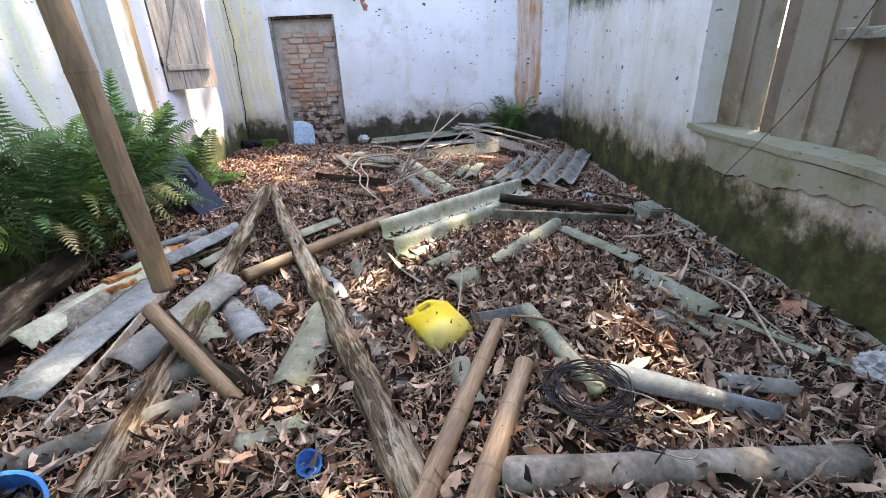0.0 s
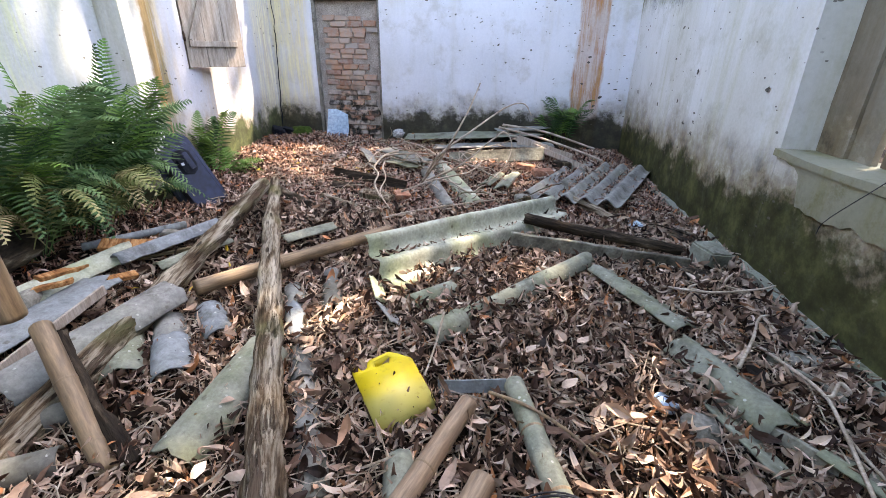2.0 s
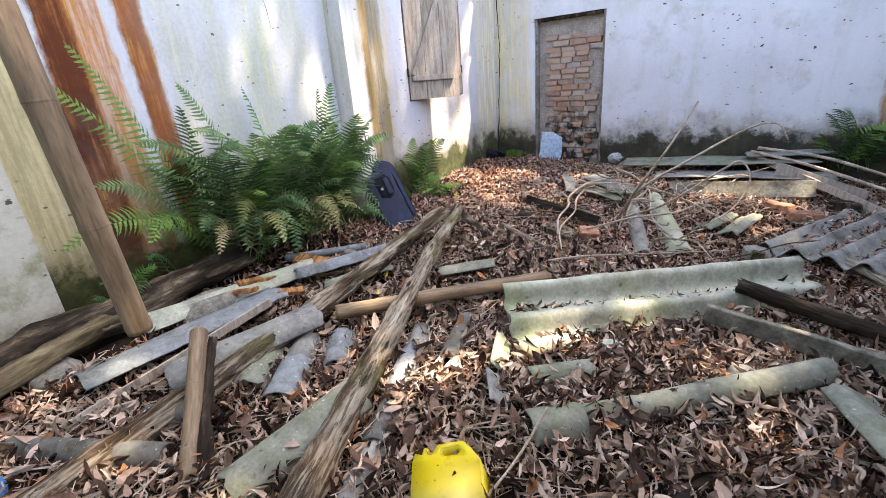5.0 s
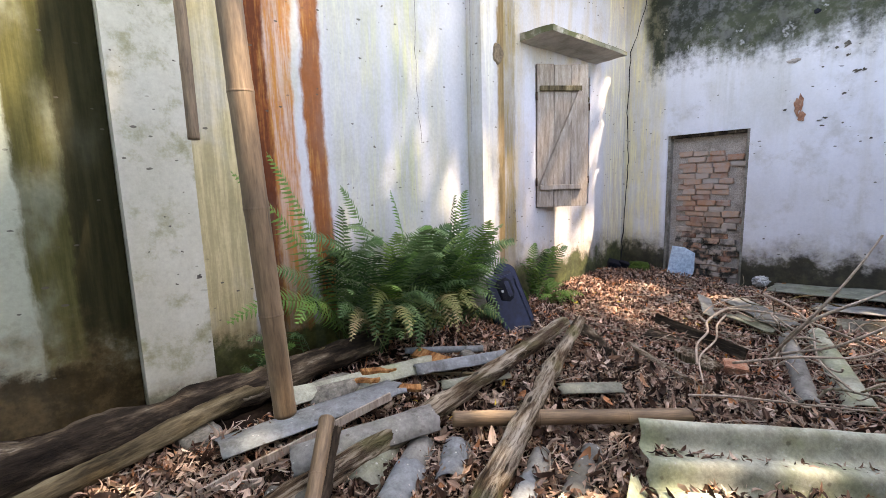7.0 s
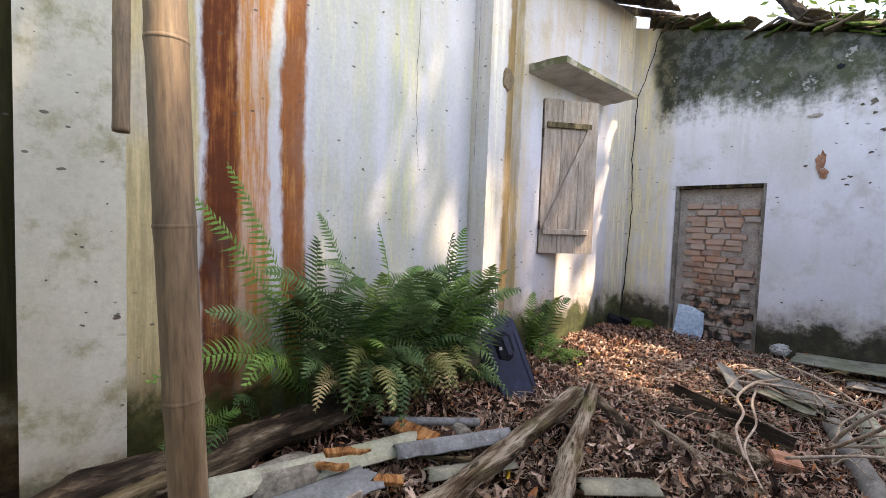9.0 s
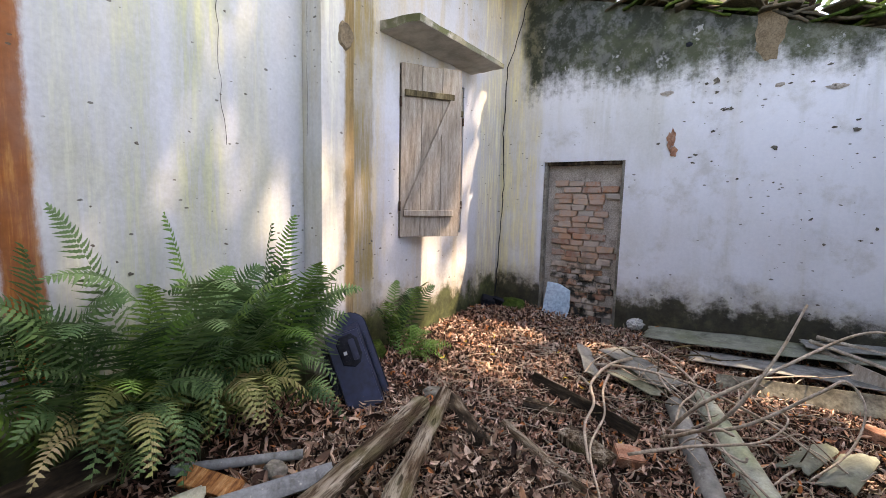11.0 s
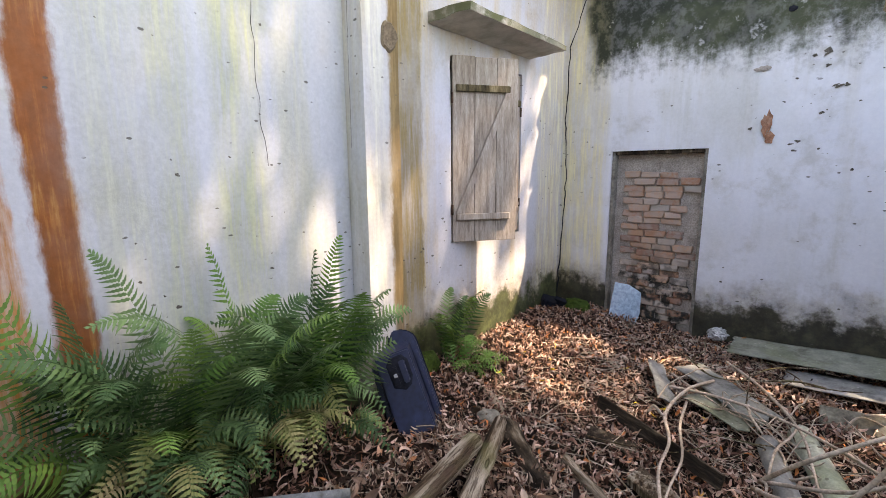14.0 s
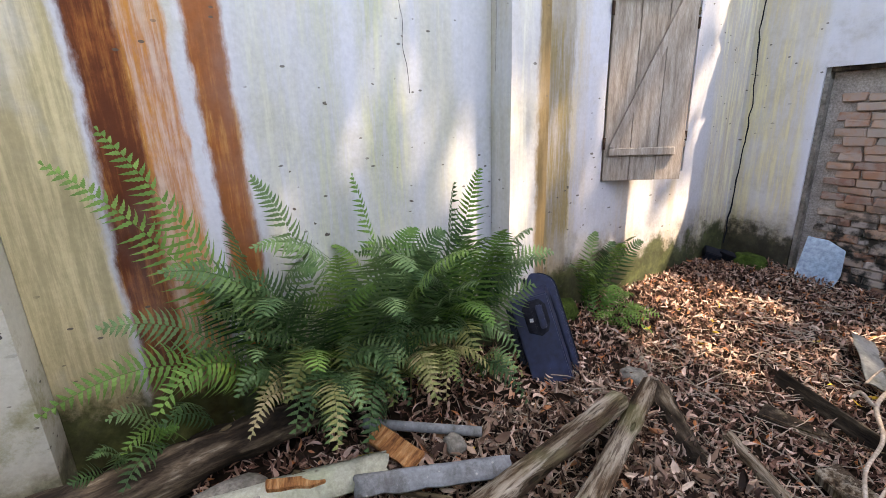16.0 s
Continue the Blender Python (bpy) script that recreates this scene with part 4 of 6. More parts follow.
plank("plank", (0.40, 3.62, 0.148), (1.60, 3.50, 0.07), 0.035, 0.10, M_PLANK, "mossy dark plank lying on its edge", 0)
plank("plank", (-1.74, 1.32, 0.08), (-1.72, 2.42, 0.23), 0.05, 0.014, M_TIMBER, "thin grey lath across broken roof sheets", 90)
plank("plank", (-1.95, 1.15, 0.06), (-1.62, 1.62, 0.09), 0.05, 0.014, M_TIMBER, "thin grey lath on dead leaves", 90)
plank("plank", (-2.18, 2.55, 0.21), (-1.72, 3.12, 0.16), 0.028, 0.02, M_LOGPALE, "narrow yellowish batten beside the fern", 0)
plank("plank", (-1.50, 5.3, 0.151), (-0.62, 4.95, 0.126), 0.09, 0.02, M_LOGDARK, "dark lath half buried in leaves", 70)
plank("plank", (-0.30, 6.12, 0.153), (0.86, 6.22, 0.234), 0.16, 0.022, M_PLANK, "long grey board over rubble", 62)
plank("plank", (0.35, 6.95, 0.366), (1.35, 5.75, 0.155), 0.06, 0.02, M_TIMBER, "narrow grey batten on broken sheets", 80)
plank("plank", (0.55, 6.6, 0.327), (1.2, 6.2, 0.185), 0.12, 0.02, M_TIMBER, "grey board end among rubble", 80)
plank("grey_strip", (0.07, 2.06, 0.10), (0.35, 2.08, 0.12), 0.06, 0.008, M_ASB_BLUE, "flat grey strip beside a yellow canister", 80, "strip")
plank("plank", (1.02, 2.35, 0.06), (1.62, 1.72, 0.08), 0.05, 0.03, M_PLANK, "mossy batten near the wall foot", 70)
plank("plank", (1.35, 3.0, 0.06), (1.75, 2.2, 0.06), 0.06, 0.03, M_PLANK, "mossy batten near the wall foot", 70)


# ---- roof sheets ----
def sheet(name, at, length, waves, mat, label, rx=0, ry=0, rz=0, pitch=0.18, amp=0.026, thick=0.008, ragged=0.05, seed=0.0, flat=False, group="roof sheet pieces", grow=0.0, arch=False, shift=0.0):
    """A piece of corrugated roof sheet: waves across its own x axis, its length along y, ends broken."""
    bm = bmesh.new()
    per = 12
    nu = max(6, int(per * waves))
    nv = max(8, int(length / 0.06))
    w = waves * pitch
    top, low = [], []
    for j in range(nv + 1):
        v = j / nv
        rt, rl = [], []
        for i in range(nu + 1):
            u = i / nu
            x = (u - 0.5) * w * (1 + grow * v)
            phase = (u + shift) * waves * 2 * math.pi
            z = amp * (1 - math.cos(phase)) if not flat else amp * noise.noise(Vector((u * 2.1, v * 1.3, seed)))
            if arch:
                x = -math.cos(math.pi * u) * w * 0.46 * (1 + grow * v)
                z = math.sin(math.pi * u) * (amp * 1.7)
            y = (v - 0.5) * length
            if j in (0, nv):
                y += ragged * noise.noise(Vector((u * 7, seed, j))) * (1.6 if noise.noise(Vector((u * 3, seed, 9 + j))) > 0.1 else 0.6)
            if i in (0, nu):
                x += ragged * 0.35 * noise.noise(Vector((v * 8, seed, i)))
            z += 0.008 * noise.noise(Vector((x * 3, y * 3, seed)))
            rt.append(bm.verts.new((x, y, z + thick)))
            rl.append(bm.verts.new((x, y, z)))
        top.append(rt)
        low.append(rl)
    for j in range(nv):
        for i in range(nu):
            bm.faces.new((top[j][i], top[j][i + 1], top[j + 1][i + 1], top[j + 1][i]))
            bm.faces.new((low[j][i], low[j + 1][i], low[j + 1][i + 1], low[j][i + 1]))
    for j in range(nv):
        for i, s in ((0, 1), (nu, -1)):
            bm.faces.new((top[j][i], top[j + 1][i], low[j + 1][i], low[j][i])[::s])
    for i in range(nu):
        for j, s in ((0, -1), (nv, 1)):
            bm.faces.new((top[j][i], top[j][i + 1], low[j][i + 1], low[j][i])[::s])
    ob = link(name, bm, mat, smooth=True)
    ob.matrix_world = pose(*at, rx, ry, rz)
    return tagged(ob, label, "roof sheet", group)


def between(name, a, b, waves, mat, label, **k):
    """A sheet piece whose long axis runs from a to b."""
    a, b = Vector(a), Vector(b)
    d = b - a
    rz = math.degrees(math.atan2(-d.x, d.y))
    rx = math.degrees(math.asin(d.z / d.length))
    if name == "ridge_piece":
        k = {"arch": True, "ragged": 0.02, **k}
    return sheet(name, (a + b) / 2, d.length, waves, mat, label, rx=rx, rz=rz, **k)


sheet("corrugated_sheet", (1.27, 5.38, 0.10), 1.5, 5.2, M_ASBESTOS, "grey corrugated roof sheet with leaves in its valleys", rx=1, ry=-4, rz=-26, pitch=0.19, amp=0.036, seed=1)
sheet("corrugated_piece", (0.18, 3.69, 0.14), 1.82, 1.75, M_ASB_PALE, "pale long piece of corrugated roof sheet lying askew", rx=-2.6, ry=36, rz=-47, pitch=0.185, amp=0.034, seed=2, ragged=0.02, shift=0.2)
between("ridge_piece", (0.02, 2.53, 0.035), (0.90, 3.38, 0.10), 1.0, M_ASB_GREEN, "long greenish ridge piece half buried in leaves", pitch=0.13, amp=0.042, seed=3)
between("ridge_piece", (-0.33, 2.93, 0.05), (-0.14, 3.11, 0.05), 1.0, M_ASB_PALE, "pale ridge end of a buried roof sheet", pitch=0.12, amp=0.035, seed=4)
between("ridge_piece", (-0.17, 2.73, 0.06), (0.05, 2.93, 0.06), 1.0, M_ASB_GREEN, "greyish ridge end of a buried roof sheet", pitch=0.14, amp=0.04, seed=5)
between("broken_piece", (-0.43, 2.96, 0.06), (-0.33, 2.72, 0.05), 0.5, M_ASB_PALE, "narrow broken strip of roof sheet among leaves", pitch=0.15, amp=0.035, seed=6)
between("broken_piece", (-0.31, 2.66, 0.07), (-0.19, 2.50, 0.05), 0.5, M_ASBESTOS, "short curled strip of roof sheet among leaves", pitch=0.17, amp=0.035, seed=50)
sheet("broken_piece", (0.05, 2.52, 0.075), 0.22, 0.62, M_ASB_GREEN, "curled broken end of a roof sheet", rx=-4, ry=26, rz=-45, pitch=0.24, amp=0.035, seed=51, shift=0.3)
between("broken_piece", (0.95, 3.24, 0.10), (1.27, 2.62, 0.09), 0.7, M_ASB_GREEN, "flat mossy piece of roof sheet", pitch=0.27, amp=0.028, ragged=0.015, seed=7)
between("broken_piece", (1.20, 2.50, 0.08), (1.42, 2.02, 0.06), 0.85, M_ASB_GREEN, "curved mossy piece of roof sheet", pitch=0.28, amp=0.035, seed=8)
between("broken_piece", (1.18, 2.15, 0.05), (1.30, 1.80, 0.04), 0.5, M_ASB_GREEN, "small mossy piece of roof sheet", pitch=0.22, amp=0.02, seed=9)
between("broken_piece", (1.48, 1.92, 0.06), (1.80, 1.42, 0.06), 0.6, M_ASB_GREEN, "mossy piece of roof sheet by the wall foot", pitch=0.22, amp=0.02, seed=10)
between("ridge_piece", (-1.30, 1.97, 0.045), (-1.56, 2.30, 0.06), 1.0, M_ASB_GREEN, "short mossy ridge piece with an open end", pitch=0.19, amp=0.042, seed=11)
between("ridge_piece", (-1.09, 2.01, 0.04), (-1.26, 2.24, 0.05), 1.0, M_ASB_BLUE, "short grey ridge piece with an open end", pitch=0.19, amp=0.042, seed=12)
between("ridge_piece", (-1.25, 2.21, 0.035), (-1.40, 2.42, 0.05), 1.0, M_ASBESTOS, "grey ridge piece butted behind another", pitch=0.165, amp=0.040, seed=52)
between("ridge_piece", (-1.06, 2.33, 0.035), (-1.26, 2.55, 0.045), 1.0, M_ASB_BLUE, "short grey ridge piece in dead leaves", pitch=0.165, amp=0.040, seed=13)
between("ridge_piece", (-0.82, 1.62, 0.02), (-0.74, 2.20, 0.10), 1.0, M_ASB_GREEN, "greenish ridge piece leaning on a log", pitch=0.22, amp=0.05, seed=14)
for k, (a, b) in enumerate((((-0.66, 2.33, 0.02), (-0.80, 2.62, 0.03)), ((-0.79, 2.60, 0.01), (-0.90, 2.84, 0.02)), ((-0.52, 2.06, 0.01), (-0.67, 2.36, 0.0)), ((-0.40, 1.80, 0.0), (-0.52, 2.08, -0.01)), ((-0.27, 1.52, 0.0), (-0.40, 1.82, -0.01)), ((-0.60, 2.66, 0.01), (-0.74, 3.06, 0.02)), ((0.03, 1.42, 0.02), (-0.02, 1.72, 0.02)))):
    between("ridge_piece", a, b, 1.0, (M_ASB_BLUE, M_ASBESTOS, M_ASB_DARK, M_ASBESTOS, M_ASB_DARK, M_ASB_DARK, M_ASB_GREEN)[k], "grey ridge piece half covered by dead leaves", pitch=0.135, amp=0.048, seed=15 + k)
between("broken_piece", (-1.93, 1.50, 0.16), (-1.86, 2.56, 0.19), 0.8, M_ASB_BLUE, "flat bluish piece of roof sheet over rubble", pitch=0.32, amp=0.018, seed=22)
between("broken_piece", (-2.24, 1.90, 0.16), (-2.03, 2.95, 0.17), 0.9, M_ASB_PALE, "long pale curved piece of roof sheet", pitch=0.24, amp=0.04, seed=23)
between("broken_piece", (-1.98, 2.78, 0.17), (-1.72, 3.42, 0.18), 0.8, M_ASB_BLUE, "pale bluish curved tile beside the fern", pitch=0.2, amp=0.04, seed=24)
between("broken_piece", (-1.78, 2.85, 0.13), (-1.58, 3.30, 0.14), 0.8, M_ASB_GREEN, "grey-green piece of roof sheet under a log", pitch=0.2, amp=0.02, seed=25)
between("ridge_piece", (-1.66, 1.78, 0.09), (-1.42, 2.52, 0.16), 1.0, M_ASBESTOS, "grey ridge piece with a dark open end", pitch=0.24, amp=0.045, seed=26)
between("broken_piece", (-1.25, 3.45, 0.10), (-0.98, 3.75, 0.11), 0.8, M_ASB_GREEN, "small grey-green piece beside a rotten log", pitch=0.22, amp=0.02, seed=27)
between("broken_piece", (-0.95, 1.32, 0.04), (-0.70, 1.42, 0.04), 0.8, M_ASB_GREEN, "small greenish flake of roof sheet", pitch=0.16, amp=0.015, seed=28)
between("ridge_piece", (-0.12, 4.48, 0.03), (-0.51, 5.56, 0.11), 0.9, M_ASBESTOS, "long grey ridge piece under dead branches", pitch=0.15, amp=0.042, seed=29)
between("ridge_piece", (0.11, 4.62, 0.03), (-0.37, 5.80, 0.12), 0.95, M_ASB_PALE, "long flaring ridge piece under dead branches", pitch=0.20, amp=0.046, seed=30, grow=-0.2)
between("flat_sheet", (-0.98, 6.84, 0.28), (0.85, 6.98, 0.359), 1.0, M_ASB_GREEN, "long flat piece of roof sheet against the wall", pitch=0.46, amp=0.02, seed=31, flat=True)
between("flat_sheet", (-0.55, 6.55, 0.213), (1.0, 6.62, 0.277), 1.0, M_ASBESTOS, "broken grey roof sheet lying on rubble", pitch=0.34, amp=0.02, seed=32, flat=True)
between("flat_sheet", (0.25, 6.95, 0.394), (0.95, 7.05, 0.43), 1.0, M_ASBESTOS, "small grey roof sheet on a stack", pitch=0.26, amp=0.02, seed=33, flat=True)
between("flat_sheet", (-1.15, 6.2, 0.232), (-0.55, 5.75, 0.185), 1.0, M_ASBESTOS, "tilted grey slab among twigs", pitch=0.26, amp=0.02, seed=34, flat=True)
between("flat_sheet", (-1.0, 5.85, 0.172), (-0.6, 5.65, 0.159), 1.0, M_ASB_GREEN, "mossy slab under twigs", pitch=0.26, amp=0.02, seed=35, flat=True)
between("broken_piece", (0.15, 5.12, 0.076), (0.30, 5.44, 0.121), 0.7, M_ASB_GREEN, "rounded flake of roof sheet on leaves", pitch=0.24, amp=0.03, seed=36)
between("broken_piece", (0.33, 5.05, 0.076), (0.46, 5.38, 0.149), 0.7, M_ASB_GREEN, "rounded flake of roof sheet on leaves", pitch=0.24, amp=0.03, seed=37)
between("broken_piece", (0.62, 4.62, 0.054), (0.85, 4.42, 0.092), 0.8, M_ASB_GREEN, "mossy flake beside a corrugated sheet", pitch=0.2, amp=0.02, seed=38)
between("ridge_piece", (0.62, 1.52, 0.11), (1.20, 1.27, 0.07), 0.8, M_ASB_BLUE, "grey tapering ridge piece near a wire coil", pitch=0.17, amp=0.035, seed=39, grow=-0.6)
between("broken_piece", (1.10, 1.50, 0.06), (1.36, 1.40, 0.07), 0.8, M_ASBESTOS, "grey broken piece with a pale end", pitch=0.14, amp=0.03, seed=40)
between("broken_piece", (-1.36, 6.05, 0.232), (-1.1, 5.55, 0.172), 0.5, M_ASBESTOS, "grey slab edge sunk in leaves", pitch=0.24, amp=0.02, seed=41)


def hollow_pipe(name, a, b, r, mat, label):
    a, b = Vector(a), Vector(b)
    n = (b - a).length
    bm = bmesh.new()
    zs = [n * i / 16 for i in range(17)]
    outer = tube(bm, [(0, 0, z) for z in zs], [r * (1 + 0.04 * noise.noise(Vector((z * 4, r, 0)))) for z in zs], 20, False)
    inn = tube(bm, [(0, 0, z) for z in zs], r * 0.84, 20, False)
    for o, i in ((outer[0], inn[0]), (outer[-1], inn[-1])):
        for k in range(20):
            bm.faces.new((o[k], o[(k + 1) % 20], i[(k + 1) % 20], i[k]))
    bmesh.ops.recalc_face_normals(bm, faces=bm.faces[:])
    ob = link(name, bm, mat, smooth=True)
    ob.matrix_world = Matrix.Translation(a) @ (b - a).to_track_quat("Z", "Y").to_matrix().to_4x4()
    return tagged(ob, label, "pipe")


hollow_pipe("cement_pipe", (0.08, 1.09, 0.06), (1.34, 1.06, 0.055), 0.064, M_CONCRETE_PIPE, "pale grey cement pipe lying in dead leaves")
hollow_pipe("cement_pipe", (-1.85, 1.18, 0.07), (-1.18, 1.56, 0.07), 0.052, M_ASB_DARK, "grey cement pipe half sunk in leaves")
hollow_pipe("cement_pipe", (-1.52, 1.62, 0.07), (-1.28, 1.78, 0.09), 0.05, M_ASB_DARK, "short grey pipe end in leaves")
hollow_pipe("grey_pipe", (-2.35, 2.95, 0.20), (-1.98, 3.45, 0.19), 0.026, M_ASB_BLUE, "thin bluish pipe lying under the fern")

# ---- plants ----
def frond(rnd, reach, rise, arch, width, face=0.0):
    """One fern frond from its foot along its own +y, reaching out and up with an arch over the straight line: a stalk and two rows of toothed leaflets in one mesh. face: how far the leaf blade is turned about its stalk."""
    foot, tip = Vector((0, 0, 0)), Vector((rnd.uniform(-0.05, 0.05), reach, rise))
    knee = Vector((0, reach * 0.42, rise * 0.62 + arch * 1.7))
    verts, faces = [], []
    length = (knee - foot).length * 0.55 + (tip - knee).length * 0.55 + tip.length * 0.4
    n = max(14, min(40, int(length / 0.033)))
    spine = [foot * (1 - f) ** 2 + knee * 2 * f * (1 - f) + tip * f * f for f in [i / n for i in range(n + 1)]]
    for i, p in enumerate(spine):
        r = 0.0042 * (1 - i / n) + 0.001
        for k in range(3):
            q = 2 * math.pi * k / 3
            verts.append(p + Vector((math.cos(q) * r, 0, math.sin(q) * r)))
    for i in range(n):
        for k in range(3):
            faces.append((i * 3 + k, i * 3 + (k + 1) % 3, i * 3 + 3 + (k + 1) % 3, i * 3 + 3 + k))
    gap = length / n
    lift = rnd.uniform(-0.15, 0.35)
    for i in range(int(n * 0.16), n):
        f = i / n
        size = width * min(1.0, 0.45 + (f - 0.14) * 2.2) * (1 - max(0.0, f - 0.40) / 0.63) ** 0.9 + 0.008
        along = (spine[min(i + 1, n)] - spine[i - 1]).normalized()
        for side in (-1, 1):
            if rnd.random() < 0.025:
                continue
            turn = Matrix.Rotation(face, 3, along)
            across = turn @ Vector((side, 0, 0))
            nrm = turn @ Vector((1, 0, 0)).cross(along)
            out = (across + along * rnd.uniform(0.16, 0.34) + nrm * lift).normalized()
            wide = gap * 0.30
            base = spine[i] + along * gap * (0.5 if side > 0 else 0.0)
            sag, hook = rnd.uniform(0.12, 0.42) + max(0.0, lift), rnd.uniform(0.08, 0.26)
            sz = size * rnd.uniform(0.9, 1.06)
            m = 9
            start = len(verts)
            for j in range(m + 1):
                t = j / m
                c = base + out * sz * t + along * (hook * sz * t * t) - nrm * (sag * sz * t * t)
                tooth = 1.1 if j % 2 else 0.66
                w = wide * tooth * (1 - t ** 1.8) * min(1.0, 0.55 + 3 * t) + 0.0005
                verts.append(c + along * w - nrm * w * 0.25)
                verts.append(c - along * w - nrm * w * 0.25)
            for j in range(m):
                q = start + 2 * j
                faces.append((q, q + 1, q + 3, q + 2))
    me = bpy.data.meshes.new("frond")
    me.from_pydata([tuple(v) for v in verts], [], faces)
    return me


def fern(name, at, label, count, reach, rise, seed, mats, toward=-90, spread=200, width=0.19, arch=(0.08, 0.30), root=0.14, tips=()):
    """A fern clump; tips: places in the world that single long fronds reach, with the arch, leaflet length and material of each."""
    rnd = random.Random(seed)
    e = thing(name, at, label, "fern")
    for k in range(count):
        r, h = rnd.uniform(*reach), rnd.uniform(*rise)
        size = math.hypot(r, h)
        turn = toward + rnd.uniform(-spread / 2, spread / 2)
        me = frond(rnd, r, h, rnd.uniform(*arch) * size, width * rnd.uniform(0.85, 1.2) * min(1.0, 0.35 + 0.65 * size), radians(rnd.uniform(10, 55) * math.cos(radians(turn)) + rnd.uniform(-20, 20)))
        me.materials.append(mats[k % len(mats)])
        ob = new("frond", me)
        ob.parent = e
        ob.matrix_local = pose(rnd.uniform(-root, root) * 0.7, rnd.uniform(-root, root), rnd.uniform(-0.03, 0.01), 0, rnd.uniform(-16, 16), turn)
    for tip, bow, wide, mat in tips:
        d = Vector(tip) - Vector(at)
        turn = math.atan2(-d.x, d.y)
        me = frond(rnd, math.hypot(d.x, d.y), d.z, bow, wide, radians(52) * math.cos(turn))
        me.materials.append(mat)
        ob = new("frond", me)
        ob.parent = e
        ob.matrix_local = pose(0, 0, 0, 0, rnd.uniform(-6, 6), math.degrees(turn))
    return e


FG = [M_FERN, M_FERN, M_FERN, M_FERN, M_FERN_LIME]
fern("fern", (-2.62, 2.62, 0.26), "large green fern growing at the foot of the wall", 13, (0.3, 0.62), (0.35, 0.85), 1, FG, -95, 160, tips=(((-2.55, 1.88, 1.62), 0.10, 0.15, M_FERN_LIME), ((-2.6, 2.08, 1.74), 0.06, 0.15, M_FERN_LIME), ((-2.35, 2.42, 1.36), 0.06, 0.17, M_FERN), ((-2.42, 1.70, 0.68), 0.26, 0.15, M_FERN_LIME), ((-2.30, 2.08, 0.62), 0.26, 0.15, M_FERN_LIME), ((-2.45, 1.95, 0.98), 0.16, 0.15, M_FERN)))
fern("fern", (-2.6, 2.95, 0.26), "dense dark green fern beside a mossy log", 26, (0.3, 0.72), (0.35, 0.92), 2, FG, -90, 240, tips=(((-2.66, 2.62, 1.50), 0.14, 0.13, M_FERN), ((-2.3, 2.9, 1.15), 0.08, 0.17, M_FERN_LIME), ((-2.12, 2.62, 0.42), 0.36, 0.18, M_FERN), ((-2.10, 2.88, 0.48), 0.34, 0.19, M_FERN_PALE)))
fern("fern", (-2.62, 3.28, 0.26), "dense green fern against the stained wall", 24, (0.25, 0.7), (0.4, 0.98), 3, FG, -90, 240, tips=(((-2.62, 3.12, 1.46), 0.05, 0.12, M_FERN_LIME), ((-2.14, 3.28, 0.36), 0.36, 0.18, M_FERN_PALE), ((-2.10, 3.08, 0.40), 0.36, 0.17, M_FERN_PALE)))
fern("fern", (-2.58, 3.6, 0.257), "tall green fern beside the pilaster", 22, (0.25, 0.62), (0.4, 0.98), 4, FG, -100, 230, tips=(((-2.5, 3.82, 1.44), 0.08, 0.15, M_FERN_LIME), ((-2.52, 3.66, 1.40), 0.05, 0.14, M_FERN), ((-2.36, 4.22, 0.932), 0.20, 0.15, M_FERN), ((-2.2, 3.64, 0.335), 0.34, 0.16, M_FERN_PALE), ((-2.18, 3.86, 0.384), 0.30, 0.15, M_FERN)))
fern("fern", (-2.45, 2.75, 0.24), "low fern with broad arching fronds", 12, (0.35, 0.6), (0.05, 0.4), 5, [M_FERN, M_FERN_PALE, M_FERN], -100, 160, width=0.16, arch=(0.3, 0.6))
fern("fern", (-2.45, 3.2, 0.24), "low fern with yellowing drooping fronds", 12, (0.3, 0.55), (0.05, 0.4), 6, [M_FERN_PALE, M_FERN, M_FERN_PALE], -95, 160, width=0.16, arch=(0.3, 0.6))
fern("fern", (-2.45, 3.6, 0.237), "low fern with pale dry frond tips", 9, (0.25, 0.5), (0.05, 0.35), 7, [M_FERN, M_FERN_PALE], -110, 140, width=0.15, arch=(0.3, 0.55))
fern("fern", (-2.64, 2.2, 0.24), "fern with broad fronds before the rusty stain", 5, (0.2, 0.36), (0.1, 0.34), 21, FG, -140, 120, width=0.14, arch=(0.2, 0.4))
fern("fern", (-2.55, 1.92, 0.22), "small fern between the column and a mossy log", 6, (0.1, 0.24), (0.1, 0.3), 8, FG, -70, 200, width=0.11)
fern("fern", (-2.8, 5.1, 0.135), "small upright fern at the window wall", 13, (0.1, 0.34), (0.35, 0.66), 9, [M_FERN, M_FERN_LIME], -90, 260, width=0.12, root=0.06)
fern("fern", (-2.6, 5.05, 0.117), "bright young fern on the leaf litter", 14, (0.2, 0.42), (0.05, 0.25), 10, [M_FERN_LIME], -90, 300, width=0.13, arch=(0.2, 0.4))
fern("fern", (1.18, 7.08, 0.26), "green fern growing at the wall corner", 14, (0.15, 0.45), (0.3, 0.62), 11, [M_FERN, M_FERN, M_FERN_LIME], 180, 240)
fern("fern", (1.02, 7.05, 0.26), "smaller fern at the wall corner", 9, (0.15, 0.4), (0.15, 0.42), 12, [M_FERN, M_FERN_LIME], 180, 260)


